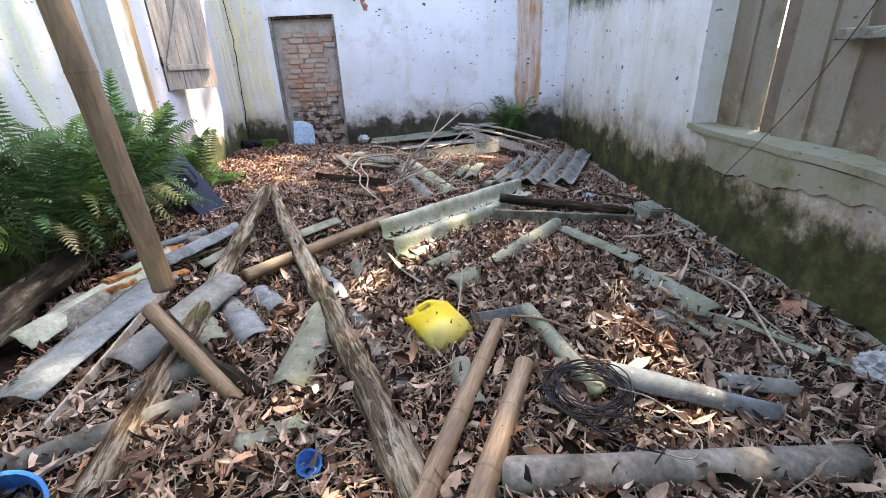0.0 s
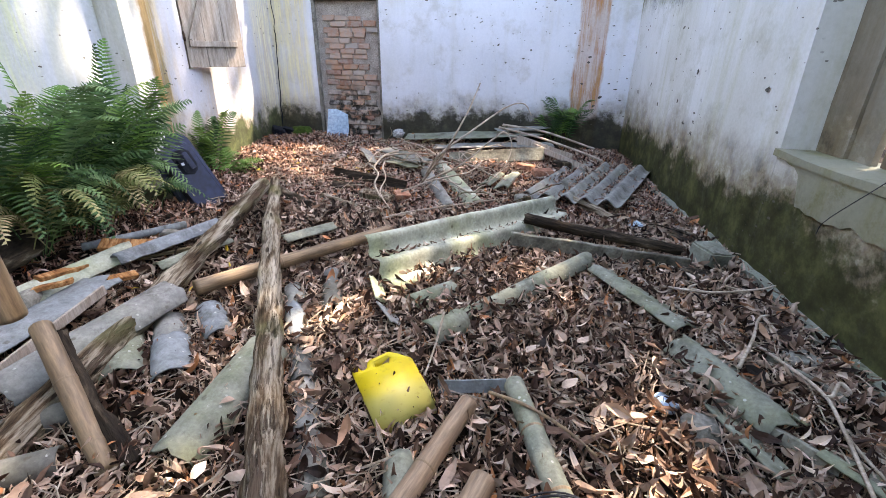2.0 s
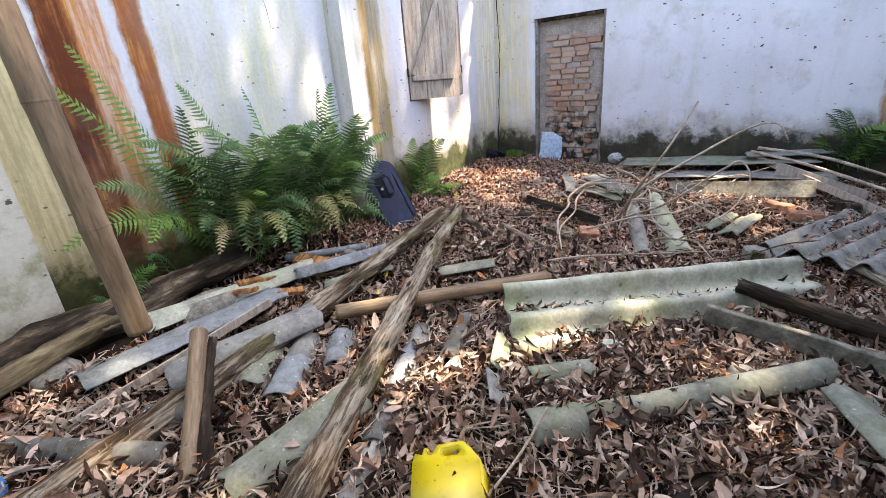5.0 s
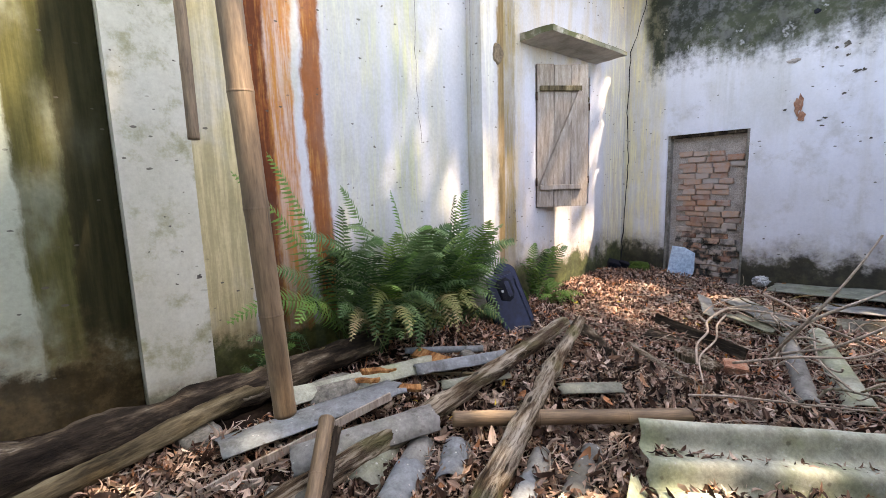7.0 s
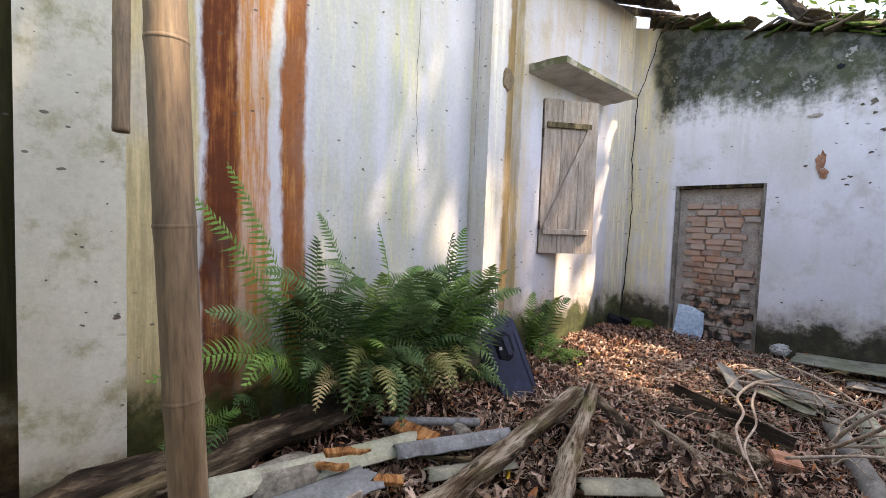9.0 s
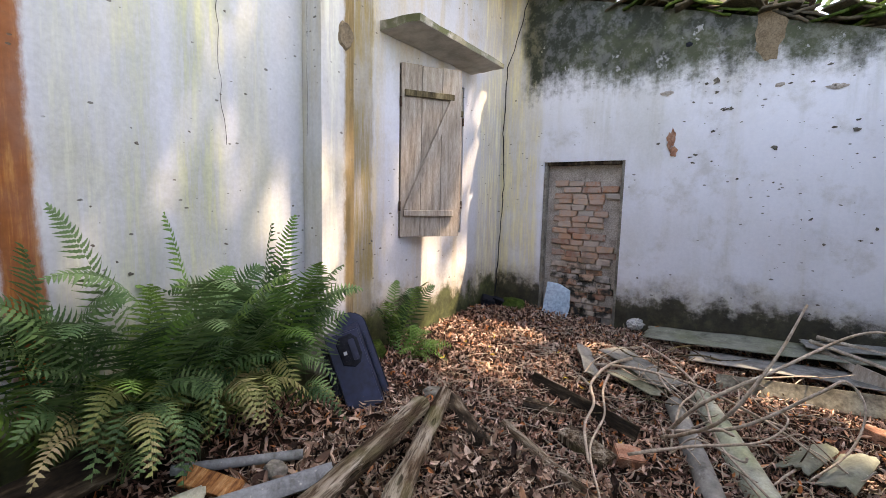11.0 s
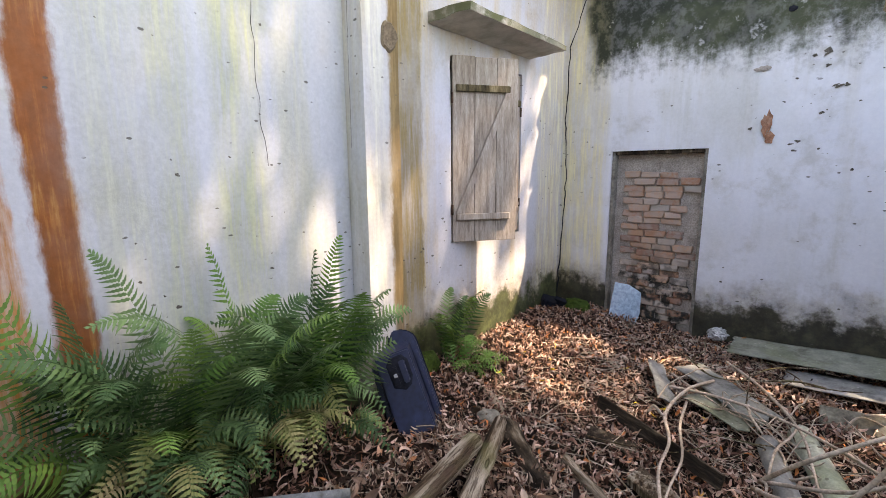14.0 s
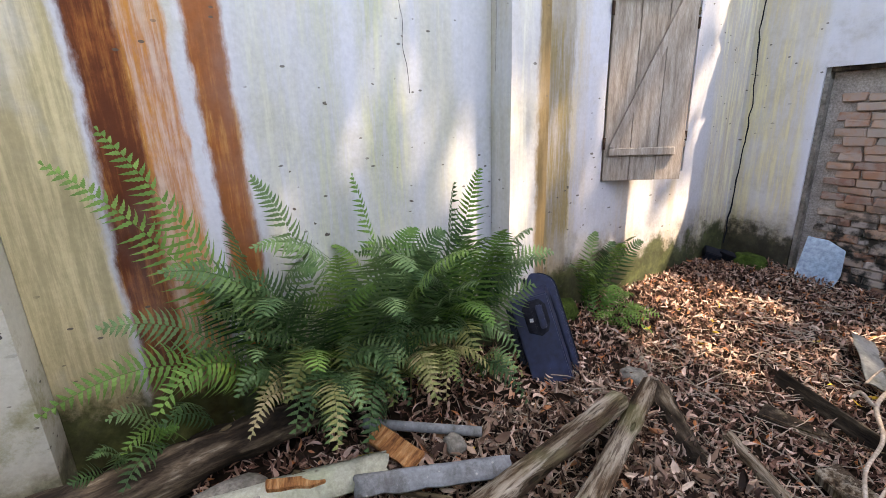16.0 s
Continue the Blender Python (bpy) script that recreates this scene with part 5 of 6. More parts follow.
# ---- loose things ----
def plastic_case():
    """A navy case that leans back among the ferns: arched shell behind a narrower proud front with a dark plate for the
    latch recess.
    """
    e = new("plastic_case")
    right, up = Vector((0.567, 0.757, 0.317)).normalized(), Vector((-0.489, 0.003, 0.871))
    up = (up - right * up.dot(right)).normalized()
    out = right.cross(up).normalized()
    m = Matrix((right, -out, up)).transposed().to_4x4() @ Matrix.Scale(1.24, 4)
    m.translation = (-2.29, 4.24, 0.035)
    e.matrix_world = m
    tagged(e, "dark navy plastic case leaning against ferns", "case")

    def arch(w, h0, h1, y0, y1, seg=14, inset=0.0):
        bm = bmesh.new()
        rim = [(-w, h0), (w, h0)] + [(w * math.cos(math.pi * i / seg), h1 + w * 0.62 * math.sin(math.pi * i / seg)) for i in range(seg + 1)]
        a = [bm.verts.new((x, y0, z)) for x, z in rim]
        b = [bm.verts.new((x * (1 - inset), y1, z - (inset * 0.2))) for x, z in rim]
        bm.faces.new(a)
        bm.faces.new(b[::-1])
        for i in range(len(rim)):
            j = (i + 1) % len(rim)
            bm.faces.new((a[i], b[i], b[j], a[j]))
        bmesh.ops.recalc_face_normals(bm, faces=bm.faces[:])
        return soften(bm, 0.006, 2)

    part("shell", arch(0.150, -0.02, 0.50, 0.0, 0.10), M_NAVY, e, smooth=False)
    part("rim_band", arch(0.158, -0.03, 0.50, 0.03, 0.05), M_DARKPART, e, "dark rim band")
    bm = bmesh.new()
    w, d, t = 0.098, 0.115, 0.465
    lo = [bm.verts.new(p) for p in ((-w, -d, -0.03), (w, -d, -0.03), (w * 1.12, -0.0005, -0.03), (-w * 1.12, -0.0005, -0.03))]
    hi = [bm.verts.new(p) for p in ((-w, -d, t), (w, -d, t), (w * 1.12, -0.0005, t + 0.045), (-w * 1.12, -0.0005, t + 0.045))]
    bm.faces.new(lo[::-1])
    bm.faces.new(hi)
    for i in range(4):
        j = (i + 1) % 4
        bm.faces.new((lo[i], lo[j], hi[j], hi[i]))
    bmesh.ops.recalc_face_normals(bm, faces=bm.faces[:])
    part("front_panel", soften(bm, 0.006, 2), M_NAVY, e)
    for x0, x1 in ((-0.142, -0.118), (0.118, 0.142)):
        bm = bmesh.new()
        box(bm, (x0, -0.022, -0.02), (x1, -0.001, 0.44))
        part("side_rail", soften(bm, 0.005, 2), M_NAVY, e)
    # slightly proud dark plate; its colour gives the shade of a latch recess
    bm = bmesh.new()
    rim = [(-0.045, 0.285), (0.015, 0.255), (0.055, 0.275), (0.075, 0.32), (0.075, 0.41), (0.05, 0.445), (-0.02, 0.445), (-0.05, 0.41)]
    o = [bm.verts.new((x, -0.1165, z)) for x, z in rim]
    i_ = [bm.verts.new((x * 0.9, -0.1185, 0.35 + (z - 0.35) * 0.92)) for x, z in rim]
    for k in range(8):
        j = (k + 1) % 8
        bm.faces.new((o[k], o[j], i_[j], i_[k]))
    bm.faces.new(i_)
    bmesh.ops.recalc_face_normals(bm, faces=bm.faces[:])
    part("latch_shade_plate", bm, M_DARKPART, e, "dark plate painted as a shaded recess round the latch")
    bm = bmesh.new()
    box(bm, (-0.034, -0.134, 0.295), (0.004, -0.119, 0.40))
    part("latch", soften(bm, 0.006, 2), M_DARKPART, e)
    bm = bmesh.new()
    box(bm, (0.02, -0.130, 0.29), (0.056, -0.119, 0.415))
    part("latch_lever", soften(bm, 0.005, 2), M_NAVY, e)
    bm = bmesh.new()
    box(bm, (-0.024, -0.139, 0.335), (-0.004, -0.1345, 0.355))
    part("latch_plate", soften(bm, 0.002), M_CHROME, e, "small shiny metal plate")
    bm = bmesh.new()
    tube(bm, [(0.0, -0.006, 0.515), (0.0, -0.012, 0.56), (0.0, -0.010, 0.592), (0.0, 0.02, 0.602)], 0.008, 8)
    part("rib", bm, M_DARKPART, e, "", True)
    bm = bmesh.new()
    box(bm, (-0.145, -0.105, -0.075), (0.135, 0.07, -0.032))
    part("base", soften(bm, 0.012, 2), M_DARKPART, e)
    bm = bmesh.new()
    pts = [(-0.14 - 0.022 * math.cos(t), -0.02, 0.075 + 0.05 * math.sin(t)) for t in [2 * math.pi * i / 18 for i in range(19)]]
    tube(bm, pts, 0.009, 8, False)
    part("carry_ring", bm, M_DARKPART, e, "", True)
    return e


plastic_case()


def canister():
    """A dirty plastic canister on its side: rounded body with a handle hole and a spout corner."""
    e = thing("canister", (-0.12, 2.05, 0.06), "dirty yellow plastic canister lying in dead leaves", "canister", rx=14, ry=-12, rz=32)
    g = Graph("canister_plastic")
    yl = g.axis(g.obj, 1)
    grime = g.step(g.m("ADD", yl, g.m("MULTIPLY", g.m("SUBTRACT", g.noise(7, g.obj), 0.5), 0.12)), -0.09, 0.02, 1.0, 0.0)
    c = g.ramp(g.noise(5, g.obj, 6), ((0.3, (0.55, 0.40, 0.005)), (0.7, (0.68, 0.55, 0.015))))
    c = g.mix(g.m("MULTIPLY", grime, 0.75), c, (0.40, 0.38, 0.14))
    c = g.mix(g.m("MULTIPLY", g.step(g.noise(30, g.obj, 4), 0.55, 0.7), 0.35), c, (0.25, 0.16, 0.02))
    mat = g.done(c, 0.42, g.noise(12, g.obj), 0.08, 0.004, 0.5)
    bm = bmesh.new()
    w, h, t = 0.125, 0.165, 0.075
    rim = [(-w, -h), (w, -h), (w, 0.07), (0.085, 0.135), (0.055, 0.17), (-0.045, 0.17), (-0.062, 0.135), (-0.085, 0.132), (-0.095, 0.165), (-w - 0.004, 0.16), (-w, 0.09)]
    hole = [(-0.032, 0.132), (-0.022, 0.120), (0.035, 0.120), (0.045, 0.132), (0.036, 0.146), (-0.022, 0.146)]
    for z0, z1 in ((-t, t),):
        a = [bm.verts.new((x, y, z0)) for x, y in rim]
        b = [bm.verts.new((x, y, z1)) for x, y in rim]
        ha = [bm.verts.new((x, y, z0)) for x, y in hole]
        hb = [bm.verts.new((x, y, z1)) for x, y in hole]
        for i in range(len(rim)):
            j = (i + 1) % len(rim)
            bm.faces.new((a[i], a[j], b[j], b[i]))
        for i in range(6):
            j = (i + 1) % 6
            bm.faces.new((ha[j], ha[i], hb[i], hb[j]))
        # the two broad sides, split round the handle hole
        for r, q, flip in ((a, ha, True), (b, hb, False)):
            loops = [(r[10], r[0], r[1], r[2], q[2], q[1]), (r[2], r[3], q[3], q[2]), (r[3], r[4], q[4], q[3]), (r[4], r[5], q[5], q[4]), (r[5], r[6], q[0], q[5]), (r[6], r[7], r[10], q[1], q[0]), (r[7], r[8], r[9], r[10])]
            for f in loops:
                bm.faces.new(f[::-1] if flip else f)
    bmesh.ops.recalc_face_normals(bm, faces=bm.faces[:])
    for v in bm.verts:
        if v.co.y > 0.11:
            v.co.z *= 0.62
    sharp = [q for q in bm.edges if len(q.link_faces) == 2 and q.calc_face_angle(0) > 0.5]
    bmesh.ops.bevel(bm, geom=sharp, offset=0.016, segments=3, affect="EDGES", clamp_overlap=True)
    part("body", bm, mat, e, smooth=True)
    bm = bmesh.new()
    tube(bm, [(-0.104, 0.158, 0), (-0.106, 0.178, 0)], [0.019, 0.018], 16)
    part("spout", bm, mat, e, "", True)
    return e


canister()


def wire_coil():
    e = thing("wire_coil", (0.49, 1.38, 0.155), "loose coil of thin black wire on dead leaves", "wire")
    rnd = random.Random(5)
    for k in range(13):
        bm = bmesh.new()
        r = rnd.uniform(0.12, 0.18)
        ox, oy, oz = rnd.uniform(-0.025, 0.025), rnd.uniform(-0.03, 0.03), rnd.uniform(-0.015, 0.025)
        tx, ty = rnd.uniform(-0.10, 0.10), rnd.uniform(-0.10, 0.10)
        q = rnd.uniform(0.8, 1.1)
        pts = [(ox + r * math.cos(t), oy + r * q * math.sin(t), oz + tx * r * math.cos(t) + ty * r * math.sin(t) + 0.01 * math.sin(3 * t + k)) for t in [2 * math.pi * i / 34 for i in range(35)]]
        tube(bm, pts, 0.0033, 5, False)
        part("wire_loop", bm, M_WIRE, e, "", True)
    for pts, mat in ((((0.1, -0.02, 0.03), (0.2, -0.10, 0.04), (0.28, -0.22, 0.02), (0.27, -0.32, 0.03), (0.2, -0.37, 0.03), (0.1, -0.34, 0.04)), M_TWIG), (((-0.1, -0.08, 0.0), (-0.06, -0.22, 0.03), (0.02, -0.33, 0.06), (0.12, -0.36, 0.05)), M_WIRE), (((0.0, -0.12, 0.0), (0.12, -0.2, 0.03), (0.16, -0.3, 0.05), (0.08, -0.38, 0.03)), M_WIRE)):
        bm = bmesh.new()
        tube(bm, smooth_path(pts, 8), 0.0032, 5, False)
        part("wire_end", bm, mat, e, "", True)
    return e


def smooth_path(pts, n=8):
    """A Catmull-Rom path through points."""
    p = [Vector(q) for q in pts]
    p = [2 * p[0] - p[1]] + p + [2 * p[-1] - p[-2]]
    out = []
    for a, b, c, d in zip(p, p[1:], p[2:], p[3:]):
        for i in range(n):
            t = i / n
            out.append(0.5 * ((2 * b) + (c - a) * t + (2 * a - 5 * b + 4 * c - d) * t * t + (3 * b - a - 3 * c + d) * t ** 3))
    out.append(p[-2])
    return out


wire_coil()


def stone(name, at, size, mat, label, seed, category="stone", rz=0):
    bm = bmesh.new()
    bmesh.ops.create_icosphere(bm, subdivisions=3, radius=1.0)
    for v in bm.verts:
        d = v.co.normalized()
        v.co = d * (1 + 0.35 * noise.noise(d * 1.4 + Vector((seed, 0, 0))) + 0.08 * noise.noise(d * 5 + Vector((0, seed, 0))))
        v.co.x = max(-0.85, min(0.85, v.co.x))
        v.co.z = max(-0.75, min(0.75, v.co.z))
        v.co = Vector((v.co.x * size[0], v.co.y * size[1], v.co.z * size[2]))
    ob = link(name, bm, mat, smooth=True)
    ob.matrix_world = pose(*at, 0, 0, rz)
    return tagged(ob, label, category)


def rubble_block(at, size, rz, mat, label, seed, category="block", tilt=0.0, name="rubble_block"):
    bm = bmesh.new()
    box(bm, [-s / 2 for s in size], [s / 2 for s in size])
    soften(bm, min(size) * 0.08, 2)
    bmesh.ops.subdivide_edges(bm, edges=[e for e in bm.edges if e.calc_length() > min(size) * 0.6], cuts=3, use_grid_fill=True)
    rough_up(bm, min(size) * 0.10 + (0.012 if mat is M_ORANGE else 0), 9.0, seed)
    ob = link(name, bm, mat)
    ob.matrix_world = pose(*at, tilt, tilt * 0.6, rz)
    return tagged(ob, label, category)


rubble_block((1.76, 3.60, 0.099), (0.19, 0.2, 0.15), 22, M_ASB_GREEN, "mossy cement block by the wall foot", 1, tilt=6)
rubble_block((0.80, 5.62, 0.148), (0.22, 0.11, 0.07), 12, M_BRICK, "old red brick among rubble", 2, "brick", name="loose_brick")
rubble_block((0.62, 5.85, 0.143), (0.2, 0.11, 0.07), -30, M_BRICK, "old red brick among rubble", 3, "brick", name="loose_brick")
rubble_block((1.05, 5.98, 0.159), (0.22, 0.12, 0.08), 5, M_LOGDARK, "dark dirty brick among rubble", 4, "brick", name="loose_brick")
rubble_block((0.55, 4.55, 0.076), (0.07, 0.03, 0.24), 10, M_LOGPALE, "splintered wood end beside roof sheets", 5, "wood", tilt=12)
rubble_block((-0.85, 4.65, 0.094), (0.34, 0.13, 0.06), -20, M_LOG, "broken brown wood chunk on leaves", 6, "wood", tilt=10)
rubble_block((-0.62, 4.72, 0.081), (0.16, 0.12, 0.08), 30, M_BRICK, "reddish wood chunk on leaves", 7, "wood", tilt=14)
rubble_block((-1.25, 4.95, 0.082), (0.3, 0.12, 0.07), 10, M_LOGDARK, "dark rotten wood chunk on leaves", 8, "wood", tilt=8)
rubble_block((-2.08, 2.55, 0.24), (0.24, 0.05, 0.03), 75, M_ORANGE, "fresh orange split wood on roof sheets", 9, "wood", tilt=8)
rubble_block((-2.02, 2.42, 0.23), (0.19, 0.04, 0.022), 40, M_ORANGE, "fresh orange split wood on roof sheets", 10, "wood", tilt=-10)
rubble_block((-1.78, 2.60, 0.20), (0.15, 0.06, 0.03), 60, M_ORANGE, "orange splintered wood beside a log", 11, "wood", tilt=12)
rubble_block((-2.10, 3.02, 0.20), (0.28, 0.11, 0.025), 25, M_ORANGE, "orange slab of rotten wood under fern", 12, "wood", tilt=14)
rubble_block((-2.85, 6.86, 0.3), (0.16, 0.12, 0.1), 40, M_DARKPART, "black plastic rubble in the wall corner", 13, "rubble", tilt=25)
rubble_block((-2.72, 6.95, 0.28), (0.2, 0.05, 0.12), 20, M_DARKPART, "black plastic rubble in the wall corner", 14, "rubble", tilt=30)
rubble_block((1.72, 4.0, 0.07), (0.26, 0.16, 0.06), 60, M_LOGDARK, "dark board piece by the wall foot", 15, "wood", tilt=5)
rubble_block((1.6, 3.35, 0.06), (0.2, 0.14, 0.05), 10, M_LOGDARK, "dark wet board piece by the block", 16, "wood", tilt=5)
stone("stone", (1.08, 1.98, 0.07), (0.075, 0.065, 0.055), M_STONE, "rounded grey stone on dead leaves", 1.0)
stone("stone", (1.0, 2.12, 0.06), (0.06, 0.045, 0.035), M_CARD, "flat bluish stone on dead leaves", 2.0)
stone("stone", (-2.15, 2.25, 0.16), (0.16, 0.2, 0.10), M_STONE, "large mossy stone beside a pale log", 3.0)
stone("stone", (-2.2, 1.45, 0.12), (0.14, 0.12, 0.08), M_STONE, "grey stone under roof sheets", 4.0)
stone("stone", (-2.0, 3.3, 0.17), (0.07, 0.05, 0.04), M_STONE, "small grey stone under the fern", 5.0)
stone("stone", (-1.98, 4.62, 0.107), (0.1, 0.08, 0.06), M_STONE, "dark stone near the case", 6.0)
stone("stone", (0.55, 4.75, 0.086), (0.1, 0.08, 0.07), M_STONE, "broken cement lump beside sheets", 7.0)
stone("stone", (0.05, 3.2, 0.06), (0.07, 0.05, 0.035), M_ASB_PALE, "pale cement flake on leaves", 8.0)
stone("stone", (0.62, 3.25, 0.07), (0.08, 0.06, 0.04), M_STONE, "grey cement flake on leaves", 9.0)
stone("stone", (1.75, 2.5, 0.06), (0.09, 0.07, 0.04), M_STONE, "mossy stone along the wall foot", 10.0)
stone("stone", (1.85, 2.05, 0.06), (0.1, 0.08, 0.05), M_BRICK, "reddish stone along the wall foot", 11.0)
stone("stone", (1.4, 1.55, 0.05), (0.06, 0.05, 0.03), M_STONE, "grey flake on dead leaves", 12.0)
stone("moss_clump", (-2.55, 6.98, 0.28), (0.16, 0.1, 0.1), M_MOSSCLUMP, "green moss clump at the door jamb", 13.0, "moss")
stone("moss_clump", (-2.82, 4.75, 0.175), (0.1, 0.22, 0.16), M_MOSSCLUMP, "bright green moss at the wall foot", 14.0, "moss")


def crumpled(name, at, r, mat, label, category, seed, squash=0.6):
    bm = bmesh.new()
    bmesh.ops.create_icosphere(bm, subdivisions=4, radius=r)
    for v in bm.verts:
        d = v.co.normalized()
        v.co = d * r * (1 + 0.45 * abs(noise.noise(d * 2.3 + Vector((seed, 0, 0)))) - 0.35 * abs(noise.noise(d * 6 + Vector((seed, 4, 0)))))
        v.co.z *= squash
    ob = link(name, bm, mat)
    ob.matrix_world = pose(*at)
    return tagged(ob, label, category)


crumpled("plastic_bag", (1.80, 1.46, 0.10), 0.10, M_WHITEP, "crumpled white plastic bag by the wall foot", "bag", 1.0, 0.8)
crumpled("paper_scrap", (-1.12, 6.98, 0.3), 0.08, M_WHITEP, "crumpled white scrap beside the walled-up door", "paper", 3.0, 0.7)
crumpled("bottle_scrap", (1.45, 4.25, 0.07), 0.06, M_CARD, "crushed pale plastic scrap in leaves", "scrap", 5.0, 0.5)
crumpled("orange_scrap", (-0.92, 7.06, 0.24), 0.05, M_ORANGE, "small orange scrap at the wall foot", "scrap", 7.0, 1.0)


def tub(at, r, h, label, tilt, name):
    bm = bmesh.new()
    prof = [(r * 0.8, 0), (r, h), (r * 1.06, h), (r * 1.06, h - 0.012), (r * 1.0, h - 0.012)]
    rings = []
    for k in range(22):
        a = 2 * math.pi * k / 22
        rings.append([bm.verts.new((math.cos(a) * q, math.sin(a) * q, z)) for q, z in prof] + [bm.verts.new((math.cos(a) * (r - 0.006), math.sin(a) * (r - 0.006), h - 0.002)), bm.verts.new((math.cos(a) * r * 0.77, math.sin(a) * r * 0.77, 0.006))])
    for k in range(22):
        a, b = rings[k], rings[(k + 1) % 22]
        for i, j in ((0, 1), (1, 2), (2, 3), (2, 5), (5, 6)):
            bm.faces.new((a[i], b[i], b[j], a[j]))
    bm.faces.new([q[0] for q in rings])
    bm.faces.new([q[6] for q in rings])
    bmesh.ops.recalc_face_normals(bm, faces=bm.faces[:])
    ob = link(name, bm, M_BLUE, smooth=False)
    ob.matrix_world = pose(*at, tilt, tilt * 0.5, 20)
    return tagged(ob, label, "tub")


tub((-1.60, 1.06, 0.05), 0.115, 0.15, "bright blue plastic tub tipped over in leaves", 38, "plastic_tub")
tub((-0.63, 1.20, 0.06), 0.046, 0.04, "small broken blue plastic cap in leaves", 50, "bottle_scrap")

bm = bmesh.new()
vs = [bm.verts.new(p) for p in ((-0.15, 0, 0.0), (0.12, 0, -0.02), (0.17, 0.0, 0.22), (0.14, 0.012, 0.44), (0.0, 0.02, 0.50), (-0.15, 0.01, 0.50))]
bm.faces.new(vs)
ext = bmesh.ops.extrude_face_region(bm, geom=bm.faces[:])
bmesh.ops.translate(bm, verts=[v for v in ext["geom"] if isinstance(v, bmesh.types.BMVert)], vec=(0, 0.006, 0))
bmesh.ops.recalc_face_normals(bm, faces=bm.faces[:])
card = tagged(link("blue_panel", bm, M_CARD), "pale blue broken panel leaning in the doorway", "panel")
card.matrix_world = pose(-2.06, 7.04, 0.10, -14, 3, 4)


# ---- dead branches ----
def branch(pts, r0, r1, label, mat=M_TWIG, forks=0, seed=1, name="dead_branch", category="branch"):
    rnd = random.Random(seed)
    path = smooth_path(pts, 8)
    n = len(path)
    bm = bmesh.new()
    tube(bm, path, [0.95 * (r0 + (r1 - r0) * i / (n - 1)) for i in range(n)], 7, True, 0.2, seed)
    for _ in range(forks):
        i = rnd.randrange(n // 4, n - 2)
        p = path[i]
        d = (path[i + 1] - path[i]).normalized()
        side = Vector((rnd.uniform(-1, 1), rnd.uniform(-1, 1), rnd.uniform(-0.3, 0.6))).normalized()
        q = [p, p + (d + side) * 0.06, p + (d * 1.4 + side * 2.0) * 0.09, p + (d * 2.4 + side * 2.6 + Vector((0, 0, rnd.uniform(-0.6, 0.5)))) * 0.1]
        tube(bm, smooth_path(q, 4), [r1 * 1.3] * 12 + [r1 * 0.6], 5, True)
    return tagged(link(name, bm, mat, smooth=True), label, category, "dead branches")


branch(((-0.50, 5.05, 0.107), (-0.36, 4.72, 0.311), (-0.16, 4.36, 0.61), (0.0, 4.45, 0.896), (0.10, 4.60, 1.137)), 0.013, 0.006, "bare pale branch rising from the twig pile", forks=1, seed=1)
branch(((-0.48, 5.1, 0.126), (-0.28, 4.9, 0.453), (0.05, 5.05, 0.693), (0.35, 5.3, 0.874), (0.52, 5.35, 0.902), (0.60, 5.3, 0.796)), 0.013, 0.005, "bare pale branch arching over the twig pile", forks=0, seed=2)
branch(((-0.45, 5.1, 0.137), (-0.1, 5.0, 0.327), (0.22, 5.1, 0.58), (0.34, 5.2, 0.644), (0.42, 5.15, 0.529), (0.36, 5.0, 0.349), (0.2, 4.8, 0.229)), 0.011, 0.005, "bare pale branch curled over itself", forks=0, seed=3)
branch(((-0.92, 6.0, 0.249), (-1.02, 5.7, 0.256), (-1.05, 5.35, 0.211), (-0.92, 5.0, 0.219), (-0.88, 4.7, 0.2), (-0.74, 4.35, 0.178)), 0.014, 0.008, "thick pale branch winding down the leaf heap", seed=4, forks=1)
branch(((-0.98, 5.55, 0.232), (-0.92, 5.2, 0.233), (-0.82, 4.9, 0.205), (-0.78, 4.5, 0.181), (-0.6, 4.1, 0.166)), 0.010, 0.006, "pale branch winding down the leaf heap", seed=5)
branch(((-0.6, 4.6, 0.163), (-0.3, 4.75, 0.252), (0.0, 5.0, 0.272), (0.12, 5.25, 0.333), (0.02, 5.35, 0.357)), 0.010, 0.005, "pale hooked branch over ridge pieces", seed=6)
branch(((-1.15, 5.75, 0.218), (-0.8, 5.65, 0.294), (-0.4, 5.5, 0.326), (0.0, 5.35, 0.266), (0.3, 5.15, 0.183)), 0.012, 0.006, "long pale branch across the twig pile", seed=7, forks=2)
branch(((-0.9, 6.3, 0.31), (-0.6, 5.9, 0.329), (-0.35, 5.5, 0.289), (-0.2, 5.0, 0.203), (0.05, 4.65, 0.152)), 0.011, 0.006, "long pale branch across the twig pile", seed=8, forks=2)
branch(((-0.62, 3.92, 0.14), (-0.4, 4.02, 0.175), (0.0, 4.25, 0.183), (0.4, 4.6, 0.148)), 0.008, 0.005, "thin stick behind the pale roof sheet", seed=10)
branch(((0.30, 6.95, 0.425), (0.75, 6.55, 0.391), (1.25, 6.1, 0.302), (1.5, 5.9, 0.237)), 0.018, 0.012, "grey stick lying over broken sheets", seed=11)
branch(((0.35, 7.05, 0.446), (0.9, 6.85, 0.4), (1.5, 6.45, 0.273)), 0.02, 0.014, "grey stick lying over broken sheets", seed=12)
branch(((0.05, 2.45, 0.22), (0.02, 2.25, 0.12), (-0.02, 2.05, 0.06)), 0.006, 0.005, "thin pale twig standing in leaves", seed=13)
